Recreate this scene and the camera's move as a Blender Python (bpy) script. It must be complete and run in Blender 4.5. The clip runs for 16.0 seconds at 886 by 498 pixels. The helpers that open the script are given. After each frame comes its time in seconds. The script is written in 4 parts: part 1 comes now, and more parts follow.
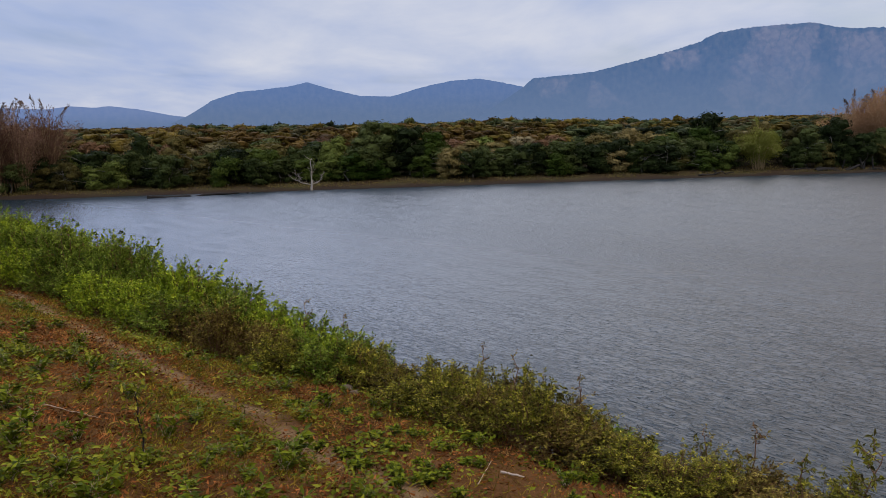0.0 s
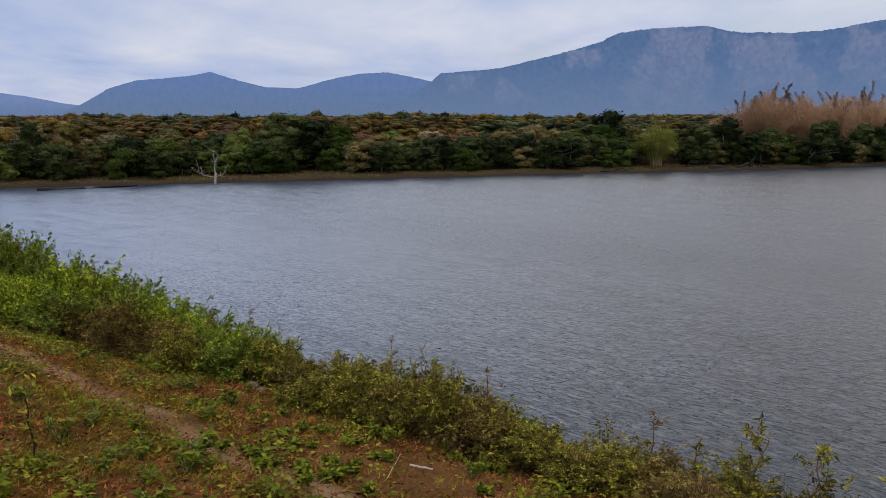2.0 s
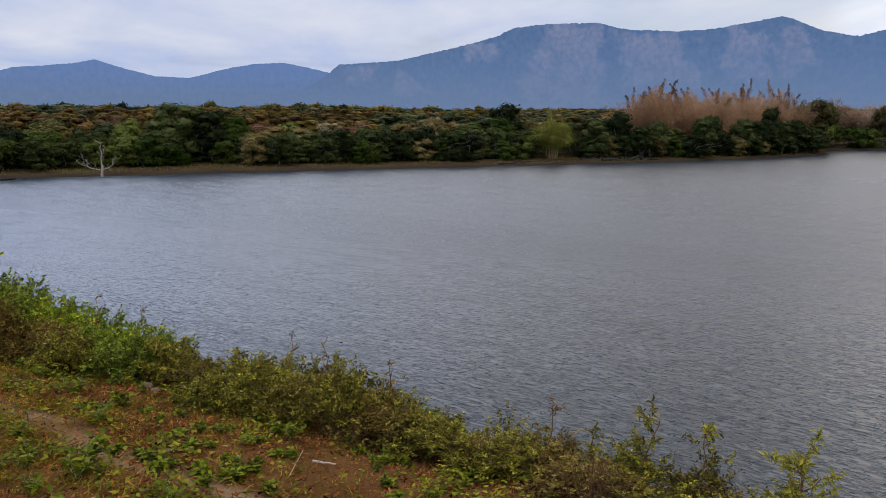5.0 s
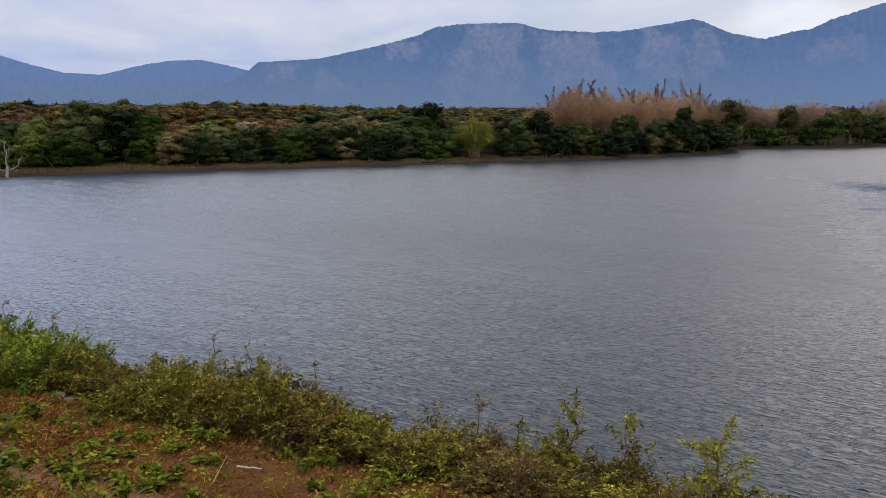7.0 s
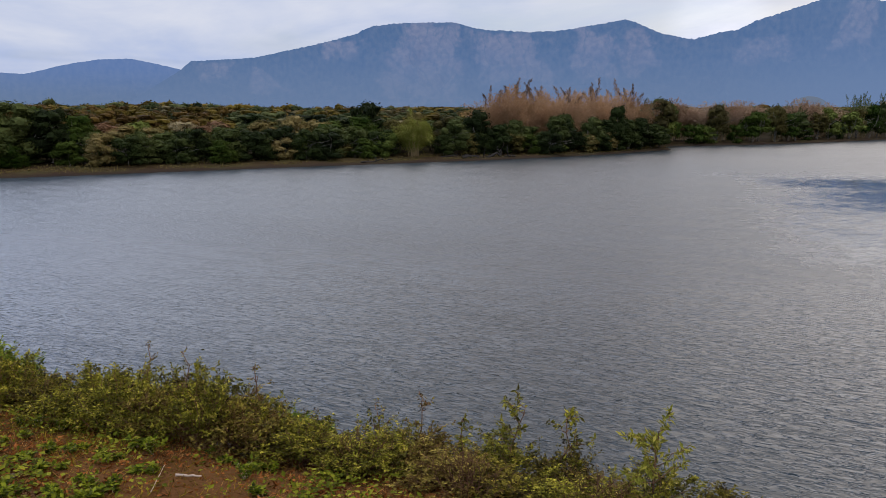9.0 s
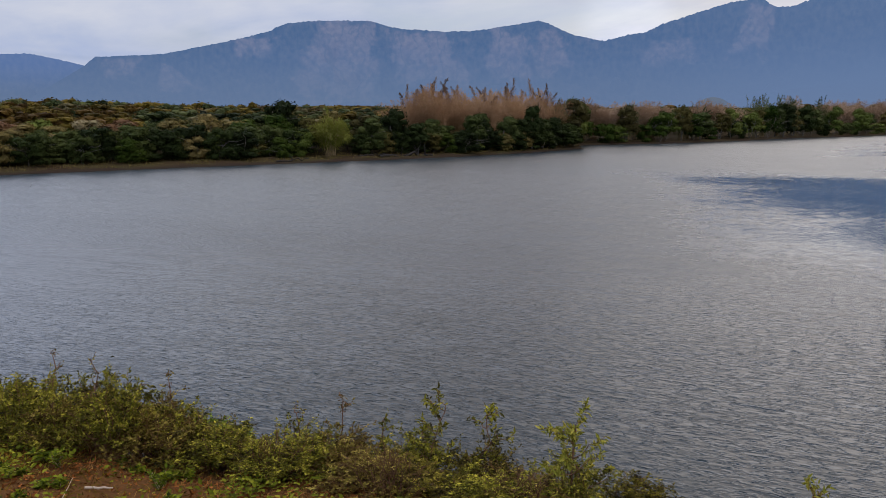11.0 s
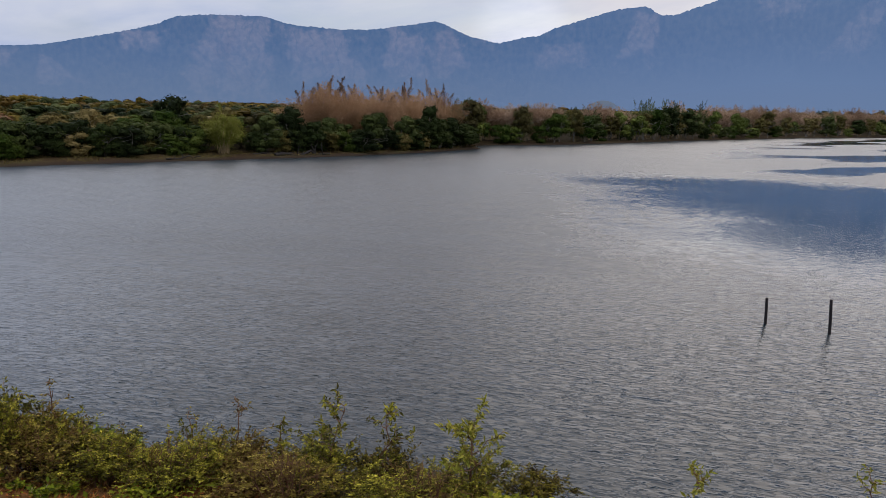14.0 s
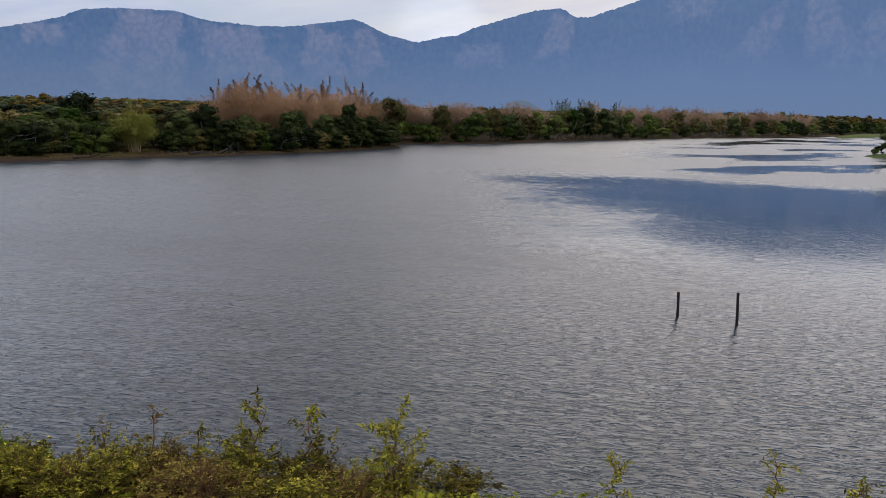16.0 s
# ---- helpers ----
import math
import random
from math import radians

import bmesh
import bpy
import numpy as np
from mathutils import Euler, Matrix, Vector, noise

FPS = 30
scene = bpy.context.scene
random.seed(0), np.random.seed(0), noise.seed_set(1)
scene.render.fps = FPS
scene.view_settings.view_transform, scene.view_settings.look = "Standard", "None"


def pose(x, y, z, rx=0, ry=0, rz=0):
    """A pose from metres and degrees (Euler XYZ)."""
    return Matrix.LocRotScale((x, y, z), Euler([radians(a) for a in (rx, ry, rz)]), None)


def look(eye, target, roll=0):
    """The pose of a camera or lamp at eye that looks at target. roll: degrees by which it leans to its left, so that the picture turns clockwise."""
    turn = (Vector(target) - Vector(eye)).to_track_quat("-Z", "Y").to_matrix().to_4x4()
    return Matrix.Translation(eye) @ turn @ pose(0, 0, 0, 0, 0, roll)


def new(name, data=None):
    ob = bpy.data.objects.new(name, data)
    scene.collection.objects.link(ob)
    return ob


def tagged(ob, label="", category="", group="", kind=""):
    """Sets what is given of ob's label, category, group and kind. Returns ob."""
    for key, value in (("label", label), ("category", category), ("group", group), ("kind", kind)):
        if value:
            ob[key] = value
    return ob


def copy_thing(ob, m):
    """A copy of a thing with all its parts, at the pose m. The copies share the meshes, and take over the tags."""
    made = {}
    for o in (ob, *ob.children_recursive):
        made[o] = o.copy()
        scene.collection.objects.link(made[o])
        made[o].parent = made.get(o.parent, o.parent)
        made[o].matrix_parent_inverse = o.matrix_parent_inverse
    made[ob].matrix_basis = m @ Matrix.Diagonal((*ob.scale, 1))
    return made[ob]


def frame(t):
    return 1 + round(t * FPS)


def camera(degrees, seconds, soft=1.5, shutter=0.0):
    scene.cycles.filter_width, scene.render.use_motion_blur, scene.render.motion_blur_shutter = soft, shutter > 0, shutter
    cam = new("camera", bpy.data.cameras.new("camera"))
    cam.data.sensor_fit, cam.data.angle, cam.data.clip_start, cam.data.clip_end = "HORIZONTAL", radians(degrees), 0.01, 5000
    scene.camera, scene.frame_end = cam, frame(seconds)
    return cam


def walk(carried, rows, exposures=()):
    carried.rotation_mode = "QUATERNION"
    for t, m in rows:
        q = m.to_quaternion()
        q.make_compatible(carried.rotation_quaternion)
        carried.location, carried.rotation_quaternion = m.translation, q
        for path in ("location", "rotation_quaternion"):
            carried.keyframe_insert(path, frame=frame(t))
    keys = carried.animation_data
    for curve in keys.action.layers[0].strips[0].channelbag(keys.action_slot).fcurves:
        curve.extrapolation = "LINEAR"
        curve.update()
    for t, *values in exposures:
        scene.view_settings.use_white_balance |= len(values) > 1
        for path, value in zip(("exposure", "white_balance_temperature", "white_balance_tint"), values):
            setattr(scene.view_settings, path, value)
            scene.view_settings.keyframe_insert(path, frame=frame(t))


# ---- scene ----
EYE = 6.5
cam = camera(58.83, 16.0, soft=0.6)
PATH = [  # seconds, tilt, lean, turn
    (0.0, 81.30, 1.20, -0.01),
    (0.5, 81.27, 1.04, -1.33),
    (1.0, 81.22, 0.86, -2.93),
    (1.5, 81.17, 0.60, -4.85),
    (2.0, 80.79, 0.29, -6.62),
    (2.5, 80.43, 0.14, -8.30),
    (3.0, 80.32, 0.04, -9.54),
    (3.5, 80.31, 0.16, -10.36),
    (4.0, 80.28, 0.04, -11.34),
    (6.5, 80.21, -0.27, -18.09),
    (7.0, 80.18, -0.29, -19.41),
    (7.5, 80.18, -0.21, -20.71),
    (8.0, 80.17, -0.12, -22.06),
    (8.5, 80.16, 0.00, -22.97),
    (9.0, 80.15, -0.10, -23.85),
    (11.5, 80.10, -0.40, -31.30),
    (12.0, 80.11, -0.55, -32.55),
    (12.5, 80.13, -0.79, -33.67),
    (13.0, 80.11, -0.89, -34.71),
    (13.5, 80.14, -1.07, -35.90),
    (14.0, 80.16, -1.23, -37.17),
    (14.5, 80.18, -1.35, -38.67),
    (15.0, 80.19, -1.25, -40.06),
    (15.5, 80.21, -1.52, -41.58),
    (16.0, 80.22, -1.58, -42.94),
]
walk(cam, [(t, pose(0, 0, EYE, rx, ry, rz)) for t, rx, ry, rz in PATH],
     [(0.0, -0.08), (1.5, -0.10), (2.5, 0.05), (4.0, 0.06), (6.5, 0.04), (9.0, 0.03), (11.5, -0.13), (14.5, -0.08), (16.0, -0.06)])

# ---- world, sun ----
SUN_AZ, SUN_EL = radians(72), radians(32)   # bearing to the right of +y, height
world = bpy.data.worlds.new("overcast_sky")
scene.world = world
world.use_nodes = True


class Nodes:
    """Small helper to build node trees."""

    def __init__(self, tree):
        self.t = tree
        tree.nodes.clear()

    def add(self, kind, **props):
        n = self.t.nodes.new(kind)
        for k, v in props.items():
            if k == "operation":
                n.operation = v
            elif k == "data_type":
                n.data_type = v
            elif k == "blend_type":
                n.blend_type = v
            elif k == "sky_type":
                n.sky_type = v
            elif k == "feature":
                n.feature = v
            elif k == "noise_type":
                n.noise_type = v
        return n

    def put(self, sock, v):
        if isinstance(v, bpy.types.NodeSocket):
            self.t.links.new(v, sock)
        elif isinstance(v, (tuple, list)) and len(v) == 3 and sock.type == "RGBA":
            sock.default_value = (*v, 1)
        else:
            sock.default_value = v

    def math(self, op, a, b=0.0, clamp=False):
        n = self.add("ShaderNodeMath", operation=op)
        n.use_clamp = clamp
        self.put(n.inputs[0], a), self.put(n.inputs[1], b)
        return n.outputs[0]

    def mix(self, f, a, b, blend="MIX"):
        n = self.add("ShaderNodeMix", data_type="RGBA", blend_type=blend)
        self.put(n.inputs["Factor"], f)
        self.put(n.inputs[6], a), self.put(n.inputs[7], b)
        return n.outputs[2]

    def noise(self, vec, scale, detail=3.0, rough=0.55, dist=0.0):
        n = self.add("ShaderNodeTexNoise")
        if vec is not None:
            self.put(n.inputs["Vector"], vec)
        self.put(n.inputs["Scale"], scale), self.put(n.inputs["Detail"], detail)
        self.put(n.inputs["Roughness"], rough), self.put(n.inputs["Distortion"], dist)
        return n.outputs[0]

    def ramp(self, f, *stops):
        n = self.add("ShaderNodeValToRGB")
        self.put(n.inputs[0], f)
        els = n.color_ramp.elements
        while len(els) < len(stops):
            els.new(0.5)
        for e, (p, c) in zip(els, stops):
            e.position = p
            e.color = (*c, 1) if isinstance(c, (tuple, list)) else (c, c, c, 1)
        return n.outputs[0]

    def smooth(self, v, lo, hi, a=0.0, b=1.0):
        n = self.add("ShaderNodeMapRange")
        n.interpolation_type = "SMOOTHSTEP"
        self.put(n.inputs[0], v)
        for i, q in zip((1, 2, 3, 4), (lo, hi, a, b)):
            self.put(n.inputs[i], q)
        return n.outputs[0]

    def mapped(self, vec, scale=(1, 1, 1), rot=(0, 0, 0), loc=(0, 0, 0)):
        n = self.add("ShaderNodeMapping")
        self.put(n.inputs["Vector"], vec)
        n.inputs["Scale"].default_value = scale
        n.inputs["Rotation"].default_value = rot
        n.inputs["Location"].default_value = loc
        return n.outputs[0]

    def split(self, vec):
        n = self.add("ShaderNodeSeparateXYZ")
        self.put(n.inputs[0], vec)
        return n.outputs


def build_world():
    N = Nodes(world.node_tree)
    sky = N.add("ShaderNodeTexSky", sky_type="NISHITA")
    sky.sun_disc = False
    sky.sun_elevation, sky.sun_rotation = SUN_EL, SUN_AZ
    sky.altitude, sky.air_density, sky.dust_density = 300, 1.0, 2.5
    blue = N.mix(1.0, sky.outputs[0], (0.1, 0.1, 0.1), "MULTIPLY")
    co = N.add("ShaderNodeTexCoord").outputs["Generated"]
    x, y, z = N.split(co)
    h = N.math("ADD", N.math("MAXIMUM", z, 0.0), 0.12)
    n = N.add("ShaderNodeCombineXYZ")
    N.put(n.inputs[0], N.math("DIVIDE", x, h)), N.put(n.inputs[1], N.math("DIVIDE", y, h))
    plane = n.outputs[0]
    big = N.noise(plane, 0.42, 4, 0.55, 0.4)
    fine = N.noise(N.mapped(plane, (1.0, 0.6, 1), (0, 0, 0.5), (3, 7, 0)), 1.3, 5, 0.6, 0.3)
    # thinner and bluer away from the sun, whiter towards it
    sunward = N.math("ADD", N.math("MULTIPLY", x, sun_dir[0]), N.math("ADD", N.math("MULTIPLY", y, sun_dir[1]), N.math("MULTIPLY", z, sun_dir[2])))
    lum = N.math("ADD", N.math("MULTIPLY", big, 0.6), N.math("MULTIPLY", fine, 0.4))
    lum = N.math("ADD", lum, N.math("MULTIPLY", N.math("SUBTRACT", sunward, 0.35), 0.14))
    cloud = N.ramp(lum, (0.30, (0.34, 0.45, 0.76)), (0.46, (0.515, 0.58, 0.775)), (0.64, (0.75, 0.765, 0.85)))
    cover = N.smooth(big, 0.30, 0.46, 0.55, 0.94)
    # an overcast sky is brighter overhead than at the horizon
    lift = N.math("ADD", N.math("MULTIPLY", N.smooth(z, 0.15, 0.36, 0.0, 1.0), N.smooth(sunward, 0.1, 0.95, 2.7, 0.85)), N.smooth(z, 0.68, 0.98, 0.0, 1.5))
    dome = N.math("ADD", N.math("ADD", 1.0, lift), N.smooth(sunward, 0.88, 1.0, 0.0, 0.30))
    # a bright rift in the cloud over the saddle
    gap = N.math("ADD", N.math("MULTIPLY", x, math.sin(radians(42.5)) * 0.995), N.math("ADD", N.math("MULTIPLY", y, math.cos(radians(42.5)) * 0.995), N.math("MULTIPLY", z, 0.098)))
    dome = N.math("ADD", dome, N.math("MULTIPLY", N.smooth(gap, 0.9975, 0.9996, 0.0, 0.5), fine))
    cloud = N.mix(1.0, cloud, dome, "MULTIPLY")
    cloud = N.mix(1.0, cloud, N.mix(N.math("MULTIPLY", N.smooth(z, 0.12, 0.5), N.smooth(sunward, 0.30, 0.90, 0.25, 1.0)), (1.0, 1.0, 1.0), (1.12, 1.0, 0.83)), "MULTIPLY")
    cloud = N.mix(1.0, cloud, N.mix(N.smooth(sunward, 0.6, 1.0), (1.0, 1.0, 1.0), (1.06, 0.98, 0.92)), "MULTIPLY")
    away = N.math("MULTIPLY", N.smooth(sunward, 0.05, 0.60, 1.0, 0.0), N.smooth(z, 0.30, 0.60))
    cloud = N.mix(1.0, cloud, N.mix(away, (1.0, 1.0, 1.0), (0.93, 0.97, 1.10)), "MULTIPLY")
    col = N.mix(cover, blue, cloud)
    bg = N.add("ShaderNodeBackground")
    N.put(bg.inputs[0], col)
    bg.inputs[1].default_value = SKY_STRENGTH
    out = N.add("ShaderNodeOutputWorld")
    N.t.links.new(bg.outputs[0], out.inputs[0])


SKY_STRENGTH = 1.0
lamp = bpy.data.lights.new("sun", "SUN")
lamp.energy, lamp.angle, lamp.color = 0.5, radians(55), (1.0, 0.95, 0.88)
sun_dir = Vector((math.sin(SUN_AZ) * math.cos(SUN_EL), math.cos(SUN_AZ) * math.cos(SUN_EL), math.sin(SUN_EL)))
build_world()
sun = new("sun", lamp)
sun.matrix_world = look(sun_dir * 100, (0, 0, 0))


# ---- materials ----
def material(name):
    m = bpy.data.materials.new(name)
    m.use_nodes = True
    return m, Nodes(m.node_tree)


def finish(N, shader, disp=None):
    out = N.add("ShaderNodeOutputMaterial")
    N.t.links.new(shader, out.inputs[0])


def principled(N, color, rough=0.8, bump=None, strength=0.3, dist=0.02, metal=0.0, spec=0.5, ior=None):
    p = N.add("ShaderNodeBsdfPrincipled")
    N.put(p.inputs["Base Color"], color), N.put(p.inputs["Roughness"], rough)
    N.put(p.inputs["Metallic"], metal), N.put(p.inputs["Specular IOR Level"], spec)
    if ior:
        p.inputs["IOR"].default_value = ior
    if bump is not None:
        b = N.add("ShaderNodeBump")
        N.put(b.inputs["Strength"], strength), N.put(b.inputs["Distance"], dist), N.put(b.inputs["Height"], bump)
        N.t.links.new(b.outputs[0], p.inputs["Normal"])
    return p.outputs[0]


def foliage(name, stops, translucent=0.14, rough=0.6, tint=0.72, spec=0.02, crowns=0.0, flat=0.2):
    """Leaves: colour drawn leaf by leaf from stops, shifted plant by plant (crowns: size of the plants where they share a mesh)."""
    m, N = material(name)
    isle = N.add("ShaderNodeNewGeometry").outputs["Random Per Island"]
    who = N.add("ShaderNodeObjectInfo").outputs["Random"]
    if crowns:
        co = N.add("ShaderNodeTexCoord").outputs["Object"]
        who = N.smooth(N.noise(N.mapped(co, (1, 1, flat)), 1.0 / crowns, 2, 0.6), 0.28, 0.72)
    f = N.math("ADD", N.math("MULTIPLY", isle, 1 - tint), N.math("MULTIPLY", who, tint))
    col = N.ramp(f, *stops)
    p = principled(N, col, rough, spec=spec)
    t = N.add("ShaderNodeBsdfTranslucent")
    N.put(t.inputs[0], col)
    mx = N.add("ShaderNodeMixShader")
    mx.inputs[0].default_value = translucent
    N.t.links.new(p, mx.inputs[1]), N.t.links.new(t.outputs[0], mx.inputs[2])
    finish(N, mx.outputs[0])
    return m


def bark(name, a, b, scale=6.0):
    m, N = material(name)
    co = N.add("ShaderNodeTexCoord").outputs["Object"]
    n = N.noise(N.mapped(co, (1, 1, 0.25)), scale, 5, 0.65)
    big = N.noise(co, scale * 0.15, 2)
    col = N.mix(N.math("ADD", N.math("MULTIPLY", n, 0.7), N.math("MULTIPLY", big, 0.3), True), a, b)
    finish(N, principled(N, col, 0.85, n, 0.6, 0.03, spec=0.08))
    return m


M_LEAF = {
    "dark": foliage("dark_leaves", ((0.1, (0.007, 0.010, 0.003)), (0.5, (0.019, 0.026, 0.006)), (0.9, (0.055, 0.062, 0.016)))),
    "green": foliage("green_leaves", ((0.1, (0.011, 0.022, 0.002)), (0.5, (0.040, 0.053, 0.008)), (0.9, (0.101, 0.113, 0.022)))),
    "olive": foliage("olive_leaves", ((0.1, (0.025, 0.021, 0.007)), (0.5, (0.068, 0.054, 0.013)), (0.9, (0.147, 0.106, 0.035)))),
    "russet": foliage("russet_leaves", ((0.1, (0.030, 0.016, 0.007)), (0.5, (0.080, 0.040, 0.018)), (0.9, (0.137, 0.073, 0.035)))),
    "pale": foliage("pale_leaves", ((0.1, (0.054, 0.046, 0.018)), (0.5, (0.117, 0.094, 0.040)), (0.9, (0.213, 0.163, 0.080)))),
    "maroon": foliage("dark_dry_bamboo_leaves", ((0.1, (0.061, 0.030, 0.017)), (0.5, (0.119, 0.060, 0.035)), (0.9, (0.194, 0.112, 0.068))), 0.3),
    "reed": foliage("pale_dry_bamboo_leaves", ((0.1, (0.138, 0.084, 0.047)), (0.5, (0.237, 0.149, 0.089)), (0.9, (0.327, 0.228, 0.144))), 0.35),
    "cane": foliage("dry_bamboo_leaves", ((0.1, (0.170, 0.093, 0.043)), (0.5, (0.291, 0.169, 0.085)), (0.9, (0.384, 0.246, 0.134))), 0.4),
    "plume": foliage("brown_bamboo_plumes", ((0.1, (0.058, 0.036, 0.024)), (0.5, (0.121, 0.077, 0.050)), (0.9, (0.215, 0.140, 0.091))), 0.2),
    "stalk": foliage("green_bamboo_leaves", ((0.1, (0.025, 0.034, 0.010)), (0.5, (0.054, 0.068, 0.019)), (0.9, (0.101, 0.113, 0.039))), 0.3),
    "lime": foliage("yellow_green_bamboo_leaves", ((0.1, (0.053, 0.060, 0.008)), (0.5, (0.107, 0.113, 0.016)), (0.9, (0.173, 0.163, 0.031))), 0.3),
}
M_WOODS = [foliage("wood_" + n, c, 0.1, 0.7, 0.88, 0.03, 6.0) for n, c in (
    ("dark", ((0.1, (0.006, 0.008, 0.003)), (0.5, (0.014, 0.019, 0.007)), (0.9, (0.033, 0.038, 0.014)))),
    ("green", ((0.1, (0.010, 0.016, 0.004)), (0.5, (0.033, 0.038, 0.011)), (0.9, (0.070, 0.075, 0.024)))),
    ("olive", ((0.1, (0.023, 0.016, 0.003)), (0.5, (0.061, 0.042, 0.006)), (0.9, (0.116, 0.079, 0.013)))),
    ("russet", ((0.1, (0.020, 0.011, 0.003)), (0.5, (0.052, 0.029, 0.006)), (0.9, (0.091, 0.054, 0.011)))),
    ("pale", ((0.1, (0.033, 0.029, 0.011)), (0.5, (0.067, 0.055, 0.022)), (0.9, (0.121, 0.097, 0.041)))))]
M_SHRUB = {
    "fresh": foliage("fresh_shrub_leaves", ((0.05, (0.021, 0.030, 0.002)), (0.5, (0.140, 0.180, 0.010)), (0.95, (0.405, 0.431, 0.028))), 0.14, 0.45, 0.68, 0.012, 0.11, 0.8),
    "deep": foliage("deep_green_shrub_leaves", ((0.05, (0.015, 0.021, 0.002)), (0.5, (0.083, 0.111, 0.010)), (0.95, (0.232, 0.256, 0.032))), 0.14, 0.45, 0.68, 0.012, 0.11, 0.8),
    "umber": foliage("dark_olive_shrub_leaves", ((0.05, (0.008, 0.005, 0.004)), (0.35, (0.032, 0.024, 0.005)), (0.65, (0.087, 0.069, 0.008)), (0.95, (0.234, 0.174, 0.026))), 0.08, 0.5, 0.68, 0.012, 0.11, 0.8),
    "olive": foliage("olive_shrub_leaves", ((0.05, (0.016, 0.010, 0.004)), (0.35, (0.052, 0.047, 0.006)), (0.65, (0.137, 0.121, 0.011)), (0.95, (0.359, 0.287, 0.034))), 0.08, 0.5, 0.68, 0.012, 0.11, 0.8),
    "rusty": foliage("rusty_shrub_leaves", ((0.05, (0.024, 0.011, 0.005)), (0.35, (0.072, 0.041, 0.010)), (0.65, (0.110, 0.083, 0.013)), (0.95, (0.301, 0.215, 0.046))), 0.08, 0.55, 0.68, 0.012, 0.11, 0.8),
    "yellow": foliage("yellow_green_sprig_leaves", ((0.05, (0.095, 0.095, 0.012)), (0.5, (0.190, 0.180, 0.022)), (0.95, (0.300, 0.245, 0.042))), 0.35, 0.5, 0.2),
}
M_WEED = foliage("weed_leaves", ((0.05, (0.009, 0.013, 0.002)), (0.5, (0.062, 0.076, 0.004)), (0.95, (0.179, 0.183, 0.011))), 0.14, 0.45, 0.4, 0.02, 0.15, 0.8)
M_CREEPER = foliage("creeper_leaves", ((0.012, (0.290, 0.140, 0.011)), (0.03, (0.021, 0.025, 0.002)), (0.5, (0.074, 0.080, 0.005)), (0.97, (0.203, 0.183, 0.015))), 0.15, 0.45, 0.42, 0.012, 0.22)
M_GRASS = foliage("green_grass_blades", ((0.05, (0.018, 0.012, 0.002)), (0.5, (0.107, 0.074, 0.006)), (0.95, (0.300, 0.195, 0.019))), 0.15, 0.6, 0.42, 0.012, 0.22)
M_STRAW = foliage("dry_grass_blades", ((0.05, (0.016, 0.005, 0.002)), (0.5, (0.110, 0.050, 0.013)), (0.8, (0.228, 0.114, 0.030)), (0.98, (0.473, 0.250, 0.069))), 0.1, 0.7, 0.42, 0.012, 0.22)
M_LITTER = foliage("leaf_litter", ((0.05, (0.015, 0.005, 0.001)), (0.5, (0.120, 0.038, 0.009)), (0.95, (0.326, 0.114, 0.030))), 0.05, 0.8, 0.42, 0.012, 0.22)
M_TWIG = bark("brown_twigs", (0.065, 0.032, 0.015), (0.162, 0.079, 0.038), 20)
M_DRYTWIG = bark("reddish_dry_twigs", (0.037, 0.016, 0.007), (0.130, 0.062, 0.029), 20)
M_STALK = bark("dry_stalks", (0.200, 0.130, 0.080), (0.360, 0.260, 0.170), 20)
M_TRUNK = bark("grey_bark", (0.066, 0.055, 0.041), (0.165, 0.146, 0.116), 5)
M_DEAD = bark("bleached_dead_wood", (0.120, 0.094, 0.068), (0.300, 0.255, 0.203), 5)
M_WET = bark("dark_wet_wood", (0.008, 0.007, 0.006), (0.026, 0.021, 0.017), 8)
M_CULM = bark("bamboo_culms", (0.180, 0.120, 0.055), (0.360, 0.260, 0.130), 3)
M_STICK = bark("pale_stick_wood", (0.238, 0.172, 0.112), (0.364, 0.284, 0.198), 20)


def earth(name, cols, scale, bump_scale, relief=0.03, wet=0.0, other=None):
    """Soil: patches of colour at two scales with fine grain."""
    m, N = material(name)
    co = N.add("ShaderNodeTexCoord").outputs["Object"]
    big = N.noise(co, scale, 5, 0.6, 0.3)
    fine = N.noise(co, bump_scale, 6, 0.7)
    f = N.math("ADD", N.math("MULTIPLY", big, 0.6), N.math("MULTIPLY", fine, 0.4))
    col = N.ramp(f, *[(0.32 + 0.36 * i / (len(cols) - 1), c) for i, c in enumerate(cols)])
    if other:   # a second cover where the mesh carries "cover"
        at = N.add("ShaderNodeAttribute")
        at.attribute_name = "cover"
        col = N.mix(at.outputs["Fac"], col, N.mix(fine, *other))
    if wet:   # soaked mud just above the waterline
        z = N.split(N.add("ShaderNodeNewGeometry").outputs["Position"])[2]
        soaked = N.smooth(N.math("ADD", z, N.math("MULTIPLY", big, 0.25)), 0.15, wet, 0.92, 0.0)
        col = N.mix(soaked, col, (0.020, 0.014, 0.010))
    finish(N, principled(N, col, 0.95, fine, 0.7, relief, spec=0.015))
    return m


